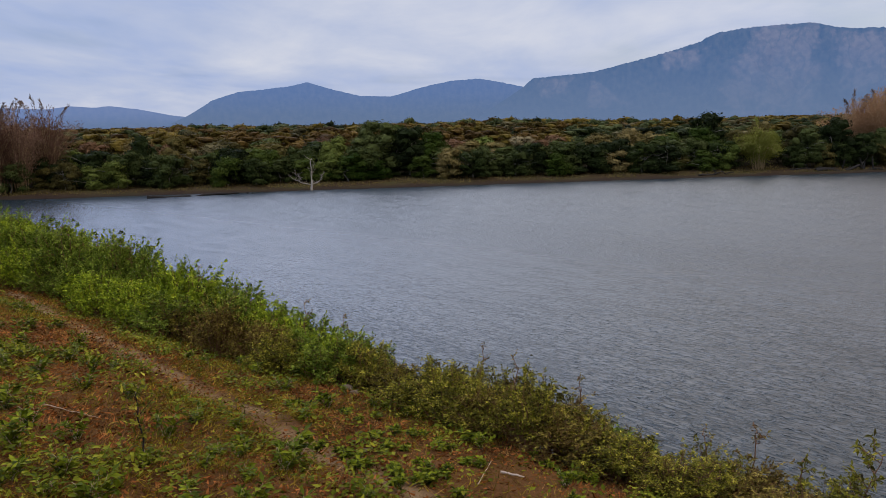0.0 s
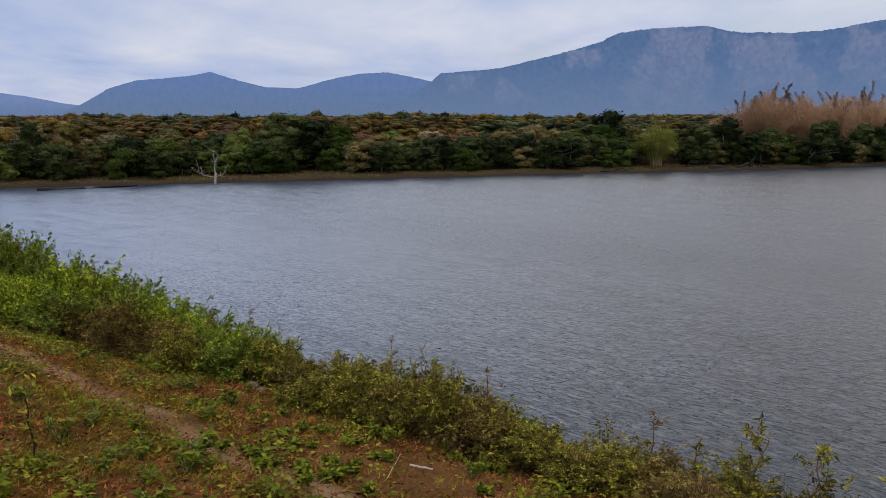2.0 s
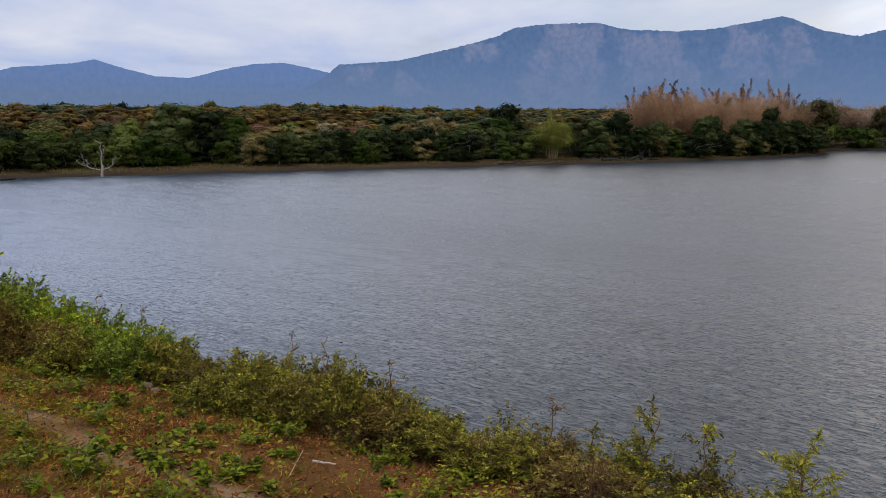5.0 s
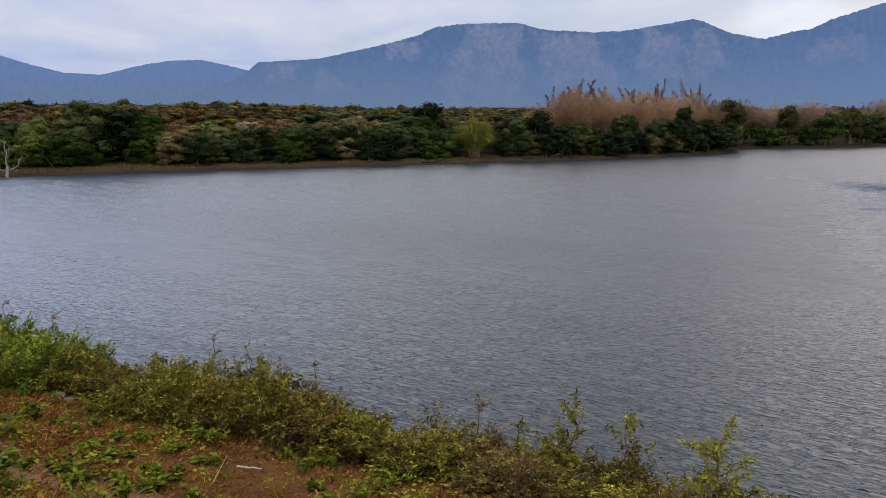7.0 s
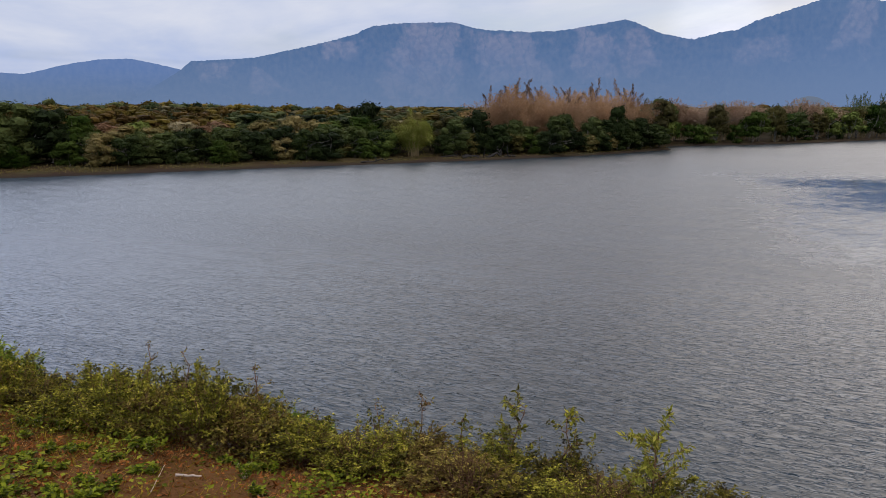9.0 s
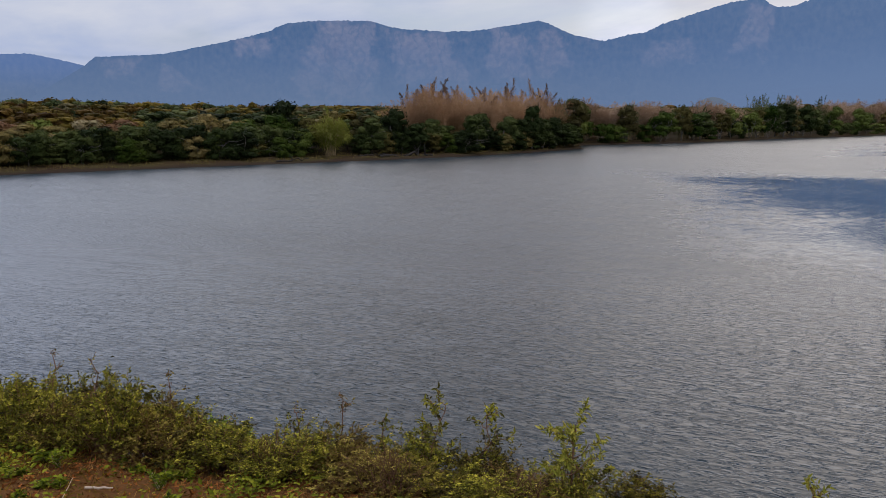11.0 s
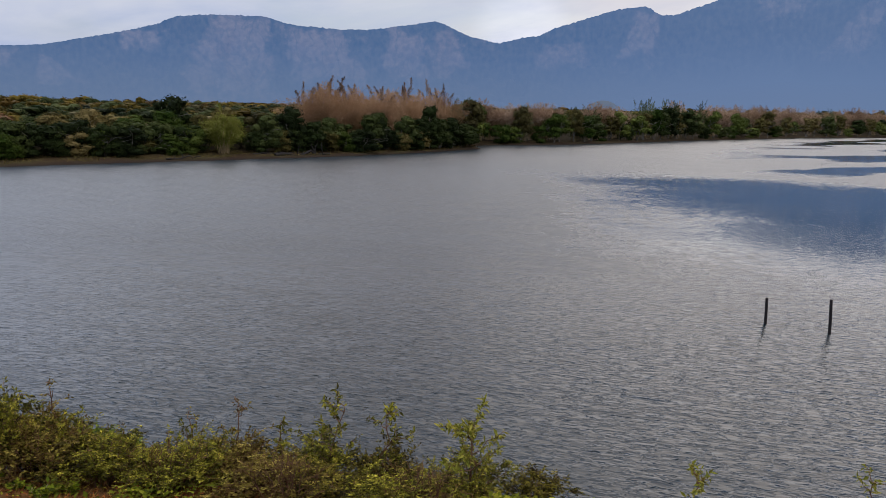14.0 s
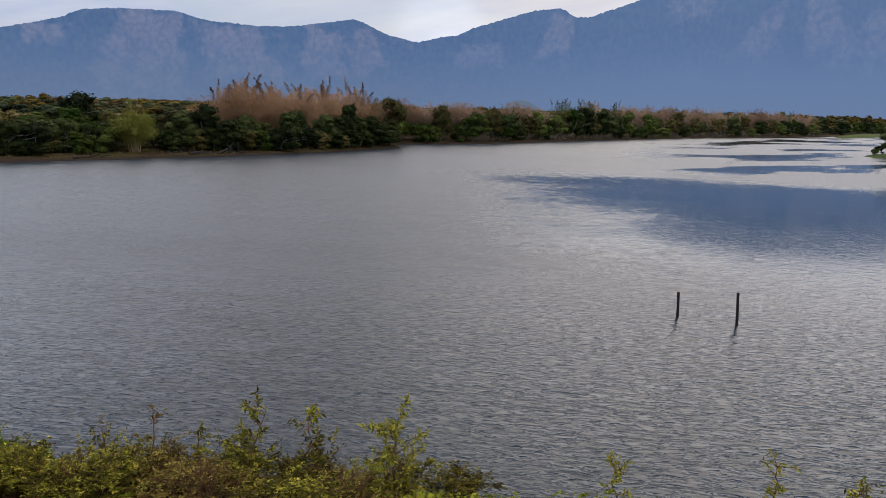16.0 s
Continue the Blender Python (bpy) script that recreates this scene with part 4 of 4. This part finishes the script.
def white_tower(x, y, z):
    """A far whitewashed tower: a tapering shaft on a plinth, under a stepped roof."""
    ob = thing("tower", "small distant whitewashed tower on the rocky knoll", "tower", at=pose(x, y, z))
    for name, rings in (("plinth", ((-6, 2.6), (1.0, 2.6))), ("shaft", ((1.0, 1.6), (7, 1.2))), ("roof", ((7, 1.7), (7.6, 1.7), (8.6, 0.8), (10, 0.2)))):
        P = np.array([(0, 0, h) for h, r in rings], float)
        part(name, mesh_np(name, *tube_arrays([(P, np.array([r for h, r in rings]))], 8), M_LIME), ob)


# limewash with distance haze mixed in as glow
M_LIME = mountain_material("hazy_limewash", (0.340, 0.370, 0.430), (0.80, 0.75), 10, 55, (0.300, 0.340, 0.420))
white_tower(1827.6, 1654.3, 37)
mound("promontory", "small grassy headland with bushes at the water", 182, 54, 8, 8, radians(30), 1.0, M_MEADOW, "ground")
for x, y, key, sc in ((177.6, 59.0, "bush_green", 0.35), (180.0, 59.2, "bush_dark", 0.5), (183.0, 58.0, "tall_dark", 0.85), (185, 55, "tall_green", 0.9), (186, 52, "tall_dark", 0.95)):
    set_thing(TREES[key + "_far"][0], x, y, 0.6, x, sc, sc)

# kinds that found no place
for proto in [p for group in (*TREES.values(), DRY, MAROON, DRY_FAR, GREEN) for p in group]:
    if proto.name not in USED:
        for ob in (*proto.children_recursive, proto):
            bpy.data.objects.remove(ob)


# ---- shrubs on the near bank ----
def make_shrub(kind, seed, h, w, stems, n, leaf, slim, label, group, stalk=None, droop=0.0):
    """Many thin stems from one root, with side twigs and small leaves. h, w: height and width."""
    rng = np.random.default_rng(seed)
    ob = thing("shrub", label, "shrub", group)
    runs, C, A = [], [], []
    for i in range(stems):
        a, out = rng.uniform(0, 2 * np.pi), w * 0.5 * rng.uniform(0.1, 1.0)
        top = h * (rng.uniform(0.5, 0.95) if i % 7 else rng.uniform(0.95, 1.12)) * (1 - 0.35 * (out / (w * 0.5)) ** 2)
        foot = np.array([math.cos(a), math.sin(a), 0]) * out * rng.uniform(0.1, 0.4)
        tip = np.array([math.cos(a) * out, math.sin(a) * out, top])
        P = limb(foot - [0, 0, 0.05], tip, rng, 0.05 * h, 6, 0.06 * h)
        r = 0.0045 * (0.6 + h)
        runs.append((P, np.linspace(r, r * 0.35, 6)))
        m = n // stems
        tw = max(2, m // 14)
        for j in range(tw):
            t = (0.40 + 0.60 * rng.uniform(0, 1) ** 0.75) * 5
            k = min(int(t), 4)
            q = P[k] + (P[k + 1] - P[k]) * (t - k)
            d = unit(np.array([math.cos(a) * 0.4, math.sin(a) * 0.4, 0.5 - droop]) + rng.normal(0, 0.55, 3))
            ln = rng.uniform(0.06, 0.16) * (0.5 + h)
            if j % 3 == 0:
                runs.append((np.stack([q, q + d * ln * 0.5 + rng.normal(0, 0.006, 3), q + d * ln]), np.array([r * 0.45, r * 0.3, r * 0.15])))
            mm = m // tw
            C.append(q + d * ln * rng.uniform(0.1, 1.05, (mm, 1)) + rng.normal(0, 0.008, (mm, 3)))
            A.append(d * [0.8, 0.8, 0.3] + rng.normal(0, 0.5, (mm, 3)))
    C, A = np.concatenate(C), np.concatenate(A)
    L = leaf * rng.uniform(0.55, 1.35, len(C))
    part("branching", mesh_np("branching", *tube_arrays(runs, 3), stalk or M_TWIG, smooth=True), ob, kind="stuff")
    part("foliage", mesh_np("foliage", *leaf_arrays(C, A, rng, L, L * slim, 0.22), M_SHRUB[kind]), ob, kind="stuff")
    return ob


GROUP = "shrubs along the bank"
SHRUBS = {
    "fresh": [make_shrub("fresh", 500 + k, 0.85, 0.95, 36, 5440, 0.046, 0.46, "bright green leafy shrub on the grassy bank", GROUP) for k in range(2)],
    "deep": [make_shrub("deep", 510 + k, 0.85, 1.0, 36, 5440, 0.044, 0.46, "deep green leafy shrub on the grassy bank", GROUP) for k in range(2)],
    "olive": [make_shrub("olive", 520 + k, 0.80, 0.95, 36, 5120, 0.038, 0.46, "olive green fine-leaved shrub beside the water", GROUP) for k in range(3)],
    "umber": [make_shrub("umber", 540 + k, 0.80, 0.95, 38, 4800, 0.040, 0.46, "dark olive twiggy shrub beside the water", GROUP) for k in range(2)],
    "rusty": [make_shrub("rusty", 530 + k, 0.80, 0.95, 38, 4480, 0.038, 0.46, "twiggy shrub with rusty olive leaves beside the water", GROUP) for k in range(2)],
}
SHRUBS["dry"] = [make_shrub("rusty", 550 + k, 0.80, 0.90, 46, 420, 0.034, 0.40, "nearly leafless reddish brown twiggy shrub on the bank", GROUP, M_DRYTWIG) for k in range(2)]
TOP_V = [-4, -2.6, -1.4, -0.4, 0.3, 1.0, 1.9, 2.7, 3.35, 3.8, 4.5, 5.1, 5.6, 5.95, 6.4, 7.1, 7.7, 8.4, 9.3, 11.5, 13.8, 18, 24]
TOP_Z = [3.32, 3.32, 3.36, 3.57, 3.70, 3.75, 3.83, 3.88, 4.00, 4.20, 4.28, 4.24, 4.10, 3.96, 4.16, 4.24, 4.30, 4.34, 4.50, 4.64, 4.76, 4.92, 5.1]


def cap(u, v):
    """How high the shrub belt's outline stands over that place."""
    k = 5.6 / u
    return EYE - (EYE - float(np.interp(v * k, TOP_V, TOP_Z))) / k


def set_shrub(key, u, v, h, wide=None):
    proto = SHRUBS[key][random.randrange(len(SHRUBS[key]))]
    sz = h / (0.85 if key in ("fresh", "deep") else 0.80)
    x, y = to_world(u, v)
    return set_thing(proto, x, y, bank_z(u, v) - 0.03, random.uniform(0, 6.28), wide or random.uniform(0.85, 1.1) * max(0.8, sz ** 0.6), sz)


random.seed(21)
v = -4.4
while v < 22:
    for lane, (lo, hi) in enumerate(((4.75, 5.2), (5.3, 5.9), (6.0, 6.9))):
        u = random.uniform(lo, hi)
        if v < 3 and lane == 0:
            u += 0.1
        vv = v + random.uniform(-0.25, 0.25)
        if lane == 0 and (5.2 < vv < 7.0):
            continue
        h = (cap(u, vv) - bank_z(u, vv)) * (random.uniform(0.88, 1.10) if vv > 9 else random.uniform(0.72, 1.04) if vv > 3.4 else random.uniform(0.72, 1.02))
        if lane == 0:
            h = min(h, random.uniform(0.30, 0.55) + 0.02 * max(0, vv))
        if 5.75 < vv < 6.15 and lane == 2:
            h *= 0.55
        if h < 0.12:
            continue
        pick = random.Random(int((vv + 0.4 * lane) / 1.3) * 3 + lane)   # neighbours are alike
        if 7.0 < vv < 8.3 and lane:
            key = random.choice(("deep", "fresh", "deep"))
        elif 6.05 < vv <= 7.0:
            key = random.choice(("umber", "olive", "deep"))
        elif vv > 11:
            key = pick.choice(("deep", "fresh", "deep", "fresh"))
        elif vv > 7.2:
            key = pick.choice(("fresh", "deep", "deep", "fresh", "deep")) if lane or vv > 9.6 else random.choice(("rusty", "rusty", "umber"))
        elif vv > 6:
            key = random.choice(("olive", "deep", "olive"))
        elif vv > 3.2:
            key = random.choice(("olive", "rusty", "olive", "deep", "olive", "olive", "umber"))
        else:
            key = random.choice(("umber", "rusty", "umber", "rusty", "olive") if vv < 2.2 else ("olive", "umber", "rusty", "umber", "olive"))
        set_shrub(key, u, vv, min(h, 1.6))
    v += 0.30 if v < 8.5 else 0.50

for key, u, v in (("olive", 5.35, 6.2), ("deep", 5.25, 6.6), ("olive", 5.5, 5.85), ("fresh", 5.45, 6.95), ("umber", 5.2, 5.6)):
    set_shrub(key, u, v, 0.95 * (cap(u, v) - bank_z(u, v)))


for key, u, v, h in (("olive", 5.55, 1.50, 0.50), ("umber", 5.6, 0.98, 0.48), ("olive", 5.6, 0.32, 0.42), ("rusty", 5.5, 2.1, 0.45), ("olive", 5.6, 2.45, 0.50), ("umber", 5.6, -0.2, 0.30)):
    set_shrub(key, u, v, h)


random.seed(77)
for v in (0.6, 1.5, 2.4, 4.0):   # along the foot of the belt
    set_shrub("dry", random.uniform(4.75, 5.1), v, random.uniform(0.26, 0.42))


def sprig(u, v, top, spread, seed, kind, n, leaf, label):
    """A single branched shoot that stands out of the shrubs."""
    rng = np.random.default_rng(seed)
    x, y = to_world(u, v)
    z0 = bank_z(u, v)
    h = top - z0
    ob = thing("sapling", label, "sapling", "shoots above the shrubs", at=pose(x, y, z0 - 0.02))
    runs, C, A = [], [], []
    main = limb((0, 0, 0), (rng.normal(0, 0.06), rng.normal(0, 0.06), h), rng, 0.03, 8)
    runs.append((main, np.linspace(0.009, 0.003, 8)))
    for k in range(3, 8):
        for b in range(2):
            d = np.array([rng.normal(0, 1), rng.normal(0, 1), 0.9])
            tip = main[k] + unit(d) * spread * rng.uniform(0.4, 1.0)
            P = limb(main[k], tip, rng, 0.015, 5)
            runs.append((P, np.linspace(0.004, 0.0015, 5)))
            m = n // 10
            t = rng.uniform(0.25, 1, (m, 1))
            C.append(main[k] + (tip - main[k]) * t + rng.normal(0, 0.012, (m, 3)))
            A.append(rng.normal(0, 0.7, (m, 3)) + [0, 0, -0.35] + unit(d) * 0.5)
    part("stem", mesh_np("stem", *tube_arrays(runs, 5), M_TWIG, smooth=True), ob, kind="stuff")
    C, A = np.concatenate(C), np.concatenate(A)
    L = leaf * rng.uniform(0.6, 1.3, len(C))
    part("foliage", mesh_np("foliage", *leaf_arrays(C, A, rng, L, L * 0.36, 0.2), M_SHRUB[kind]), ob, kind="stuff")


sprig(5.6, 2.12, 4.23, 0.14, 1, "rusty", 80, 0.045, "thin twiggy shoot with few brown leaves")
sprig(5.6, 1.81, 4.13, 0.12, 2, "olive", 90, 0.045, "thin leafy shoot above the shrubs")
sprig(5.6, 1.47, 4.26, 0.24, 3, "olive", 280, 0.050, "branched olive sapling above the shrubs")
sprig(5.6, 0.93, 4.26, 0.21, 4, "olive", 280, 0.048, "upright leafy sapling beside the water")
sprig(5.6, 0.30, 4.22, 0.36, 5, "yellow", 480, 0.055, "bright yellow green sapling beside the water")
sprig(5.7, -1.45, 3.82, 0.15, 6, "yellow", 110, 0.055, "young yellow green shoot beside the water")
sprig(5.7, -2.67, 3.90, 0.18, 7, "yellow", 120, 0.055, "young yellow green shoot beside the water")
sprig(5.7, -3.28, 3.82, 0.15, 8, "olive", 90, 0.055, "thin leafy shoot beside the water")
for k, (v, top) in enumerate(((2.5, 4.1), (3.7, 4.33), (4.4, 4.4), (4.9, 4.35), (6.9, 4.38), (7.6, 4.45), (10.2, 4.62), (12.2, 4.72), (12.9, 4.74), (13.6, 4.78), (14.6, 4.76))):
    sprig(5.7, v, top, 0.10, 60 + k, "rusty", 70, 0.032, "thin brown seeding stalk above the shrubs")


# ---- weeds and ground cover on the bank ----
def make_weed(seed, h, n, leaf, slim, label):
    """A leafy weed: a few upright stems with broad pointed leaves."""
    rng = np.random.default_rng(seed)
    ob = thing("weed", label, "weed", "weeds on the bank")
    runs, C, A = [], [], []
    for i in range(5):
        a = rng.uniform(0, 6.28)
        tip = np.array([math.cos(a) * 0.5 * h, math.sin(a) * 0.5 * h, h * rng.uniform(0.6, 1)])
        P = limb((0, 0, -0.03), tip, rng, 0.02, 6, 0.05 * h)
        runs.append((P, np.linspace(0.005, 0.002, 6)))
        m = n // 5
        k = rng.integers(1, 6, m)
        C.append(P[k] + rng.normal(0, 0.008, (m, 3)))
        A.append(np.stack([rng.normal(0, 1, m), rng.normal(0, 1, m), rng.normal(0.25, 0.3, m)], 1))
    part("stalk", mesh_np("stalk", *tube_arrays(runs, 4), M_STALK, smooth=True), ob, kind="stuff")
    C, A = np.concatenate(C), np.concatenate(A)
    L = leaf * rng.uniform(0.6, 1.3, len(C))
    part("foliage", mesh_np("foliage", *leaf_arrays(C, A, rng, L, L * slim, 0.18, 0.4), M_WEED), ob, kind="stuff")
    return ob


WEEDS = [make_weed(700 + k, 0.20, 70, 0.10, 0.42, "leafy bright green weed on the dry bank") for k in range(3)]
random.seed(31)


def set_weed(u, v, s=1.0):
    x, y = to_world(u, v)
    set_thing(WEEDS[random.randrange(3)], x, y, bank_z(u, v), random.uniform(0, 6.28), s * random.uniform(0.85, 1.15), s * random.uniform(0.8, 1.2))


for u, v in ((2.22, 4.06), (2.98, 4.15), (2.35, 4.75), (2.75, 5.1), (1.4, 4.6), (1.6, 5.0), (2.45, 6.28), (2.2, 6.6), (2.7, 6.0), (3.6, 4.9), (4.2, 5.4), (4.3, 6.2), (4.5, 7.0), (4.3, 7.6), (4.55, 4.0)):
    set_weed(u, v, random.uniform(0.5, 0.85))
# low broad-leaved patches at the foot of the shrubs
BROAD = [make_weed(710 + k, 0.13, 95, 0.085, 0.58, "low broad-leaved light green weed on the bank") for k in range(2)]
for u, v, n in ((4.18, 4.96, 3), (3.83, 4.21, 4), (3.26, 3.93, 3), (3.29, 3.63, 3), (3.35, 3.42, 3), (3.58, 3.46, 3), (3.96, 3.7, 2), (3.1, 4.3, 3), (3.6, 2.95, 1), (3.94, 2.55, 2), (4.75, 3.37, 3), (4.27, 4.11, 3), (4.6, 2.9, 2), (4.0, 5.4, 2)):
    for k in range(n + n // 2):
        a, b = u + random.uniform(-0.20, 0.20), v + random.uniform(-0.24, 0.24)
        x, y = to_world(a, b)
        set_thing(BROAD[k % 2], x, y, bank_z(a, b), random.uniform(0, 6.28), random.uniform(0.36, 0.58), random.uniform(0.34, 0.52))
for i in range(420):
    v = 2.5 + 14 * random.random() ** 1.3
    u = random.uniform(0.9, 4.9)
    if abs(u - track_u(v)) > 0.3 and noise.noise((u * 0.9, v * 0.7, 14)) > -0.05 and (v > 3.7 or u < 3.0 or i % 4 == 0):
        set_weed(u, v, random.uniform(0.30, 0.70))

rng = np.random.default_rng(90)


def scatter(n, keep, u0=-2.2, u1=5.3, v0=-6.0, v1=20.0):
    """Places on the bank where keep(u, v) allows them; denser at the near end, thinning out behind."""
    out = []
    while len(out) < n:
        u, v = rng.uniform(u0, u1), v0 + (v1 - v0) * rng.random() ** 1.25
        if rng.random() < keep(u, v) * min(1.0, 0.05 + (u - u0) * 0.7) * min(1.0, (v - v0) * 0.7):
            out.append((*to_world(u, v), bank_z(u, v)))
    return np.array(out)


def off_track(u, v):
    return min(1.0, max(0.12, (abs(u - track_u(v)) - 0.08) * 4))


def green_patch(u, v):
    g = noise.noise((u * 0.8, v * 0.8, 20)) + 0.6 * noise.noise((u * 2.5, v * 2.5, 21))
    return off_track(u, v) * min(1, max(0.05, 0.5 + 1.6 * g)) * (0.25 if u > 3.0 and v < 3.9 else 1.0)


def dry_patch(u, v):
    g = noise.noise((u * 0.8, v * 0.8, 20)) + 0.6 * noise.noise((u * 2.5, v * 2.5, 21))
    return max(0.45, off_track(u, v)) * min(1, max(0.25, 0.7 - 1.2 * g))


def creep_patch(u, v):
    g = noise.noise((u * 1.1, v * 1.1, 40)) + 0.7 * noise.noise((u * 3.5, v * 3.5, 41))
    return off_track(u, v) * min(1, max(0.0, -0.12 + 2.0 * g))


def blades(C, length, width, flat):
    n = len(C)
    A = np.stack([rng.normal(0, 1, n), rng.normal(0, 1, n), np.abs(rng.normal(flat, 0.35, n))], 1)
    return blade_arrays(C - [0, 0, 0.01], A, rng, length * rng.uniform(0.5, 1.4, n), width)


def cover(name, label, category, arrays, mat):
    return tagged(new(name, mesh_np(name, *arrays, mat)), label, category, kind="stuff")


cover("dry_grass", "matted dry brown and straw-coloured grass", "grass", blades(scatter(201400, dry_patch), 0.080, 0.0055, 0.26), M_STRAW)
cover("green_grass", "short green grass among the dry litter", "grass", blades(scatter(212000, green_patch), 0.080, 0.007, 0.42), M_GRASS)
C = scatter(92000, dry_patch)
cover("leaf_litter", "brown fallen leaves on the dry bank", "leaf litter", blades(C + [0, 0, 0.012], 0.040, 0.020, 0.05), M_LITTER)
C = scatter(46000, creep_patch)
A = np.stack([rng.normal(0, 1, len(C)), rng.normal(0, 1, len(C)), rng.normal(0.25, 0.25, len(C))], 1)
L = rng.uniform(0.020, 0.056, len(C))
cover("creeper", "green broad-leaved creeper spreading over the bank", "creeper", leaf_arrays(C + np.stack([0 * L, 0 * L, rng.uniform(0.01, 0.09, len(C))], 1), A, rng, L, L * 0.62, 0.12, 0.35), M_CREEPER)

C = scatter(54000, green_patch)
A = np.stack([rng.normal(0, 1, len(C)), rng.normal(0, 1, len(C)), rng.normal(0.3, 0.4, len(C))], 1)
L = rng.uniform(0.012, 0.035, len(C))
cover("low_herbs", "small-leaved green herbs among the dry grass", "herbs", leaf_arrays(C + np.stack([0 * L, 0 * L, rng.uniform(0.0, 0.10, len(C)) ** 1.2], 1), A, rng, L, L * 0.5, 0.15, 0.5), M_CREEPER)


def stick(u0, v0, u1, v1, r, label, lift=0.02, mat=None):
    a, b = (*to_world(u0, v0), bank_z(u0, v0) + lift), (*to_world(u1, v1), bank_z(u1, v1) + lift)
    g = np.random.default_rng(int(abs(u0 * 100 + v0 * 10)))
    P = limb(a, b, g, 0.003, 7)
    tagged(new("stick", mesh_np("stick", *tube_arrays([(P, np.linspace(r, r * 0.6, 7))], 7), mat or M_STICK, smooth=True)), label, "stick", "sticks on the bank")


stick(4.06, 3.30, 4.15, 3.16, 0.010, "short pale broken stick on the red soil")
stick(1.9, 5.6, 2.1, 5.2, 0.004, "thin dry fallen twig on the bank", 0.02, M_STALK)
stick(3.7, 3.2, 4.2, 3.5, 0.004, "thin dry fallen twig on the bank", 0.02, M_STALK)

# the bare sapling in the foreground weeds
x, y = to_world(1.95, 4.2)
ob = thing("sapling", "thin dark bare-stemmed sapling among the weeds", "sapling", "shoots above the shrubs", at=pose(x, y, bank_z(1.95, 4.2)))
g = np.random.default_rng(2)
main = limb((0, 0, -0.02), (-0.05, 0.02, 0.46), g, 0.02, 8)
part("stem", mesh_np("stem", *tube_arrays([(main, np.linspace(0.007, 0.002, 8)), (limb(main[4], main[4] + np.array([0.1, 0.03, 0.12]), g, 0.01, 4), np.linspace(0.003, 0.001, 4))], 5), M_WET, smooth=True), ob, kind="stuff")
C = main[g.integers(3, 8, 110)] + g.normal(0, 0.05, (110, 3))
part("foliage", mesh_np("foliage", *leaf_arrays(C, g.normal(0, 1, (110, 3)), g, 0.045, 0.02, 0.2), M_SHRUB["olive"]), ob, kind="stuff")


def stone(u, v, size, seed):
    bm = bmesh.new()
    bmesh.ops.create_icosphere(bm, subdivisions=2, radius=size)
    for q in bm.verts:
        q.co *= 1 + 0.35 * noise.noise(q.co * (1.3 / size) + Vector((seed, 0, 0)))
        q.co.z *= 0.55
    me = bpy.data.meshes.new("stone")
    bm.to_mesh(me), bm.free()
    me.materials.append(M_ROCK)
    ob = tagged(new("stone", me), "weathered brown stone half sunk in the bank", "stone", "stones on the bank")
    x, y = to_world(u, v)
    ob.matrix_basis = pose(x, y, bank_z(u, v) + 0.1 * size, 0, 0, seed * 50)


M_ROCK = earth("brown_stone", ((0.06, 0.040, 0.026), (0.11, 0.076, 0.050), (0.17, 0.125, 0.085)), 6, 60, 0.01)
for k, (u, v, size) in enumerate(((5.0, 6.1, 0.07), (4.9, 5.85, 0.05), (3.3, 3.9, 0.04), (3.5, 4.1, 0.03), (3.9, 5.6, 0.035))):
    stone(u, v, size, k + 1)


# ---- tufts along the far beach ----
g = np.random.default_rng(66)
C = []
while len(C) < 9000:
    x, s = g.uniform(-75, 98), g.uniform(0.6, 7.5)
    if noise.noise((x * 0.25, s * 0.5, 70)) > g.normal(0.05, 0.25):
        C.append((x, shore(x) + s, land(x, s)))
C = np.array(C)
A = np.stack([g.normal(0, 0.5, len(C)), g.normal(0, 0.5, len(C)), g.uniform(0.4, 1.2, len(C))], 1)
cover("shore_grass", "short green and brown grass on the far beach", "grass", leaf_arrays(C, A, g, g.uniform(0.12, 0.38, len(C)), 0.07, 0.2), M_LEAF["olive"])
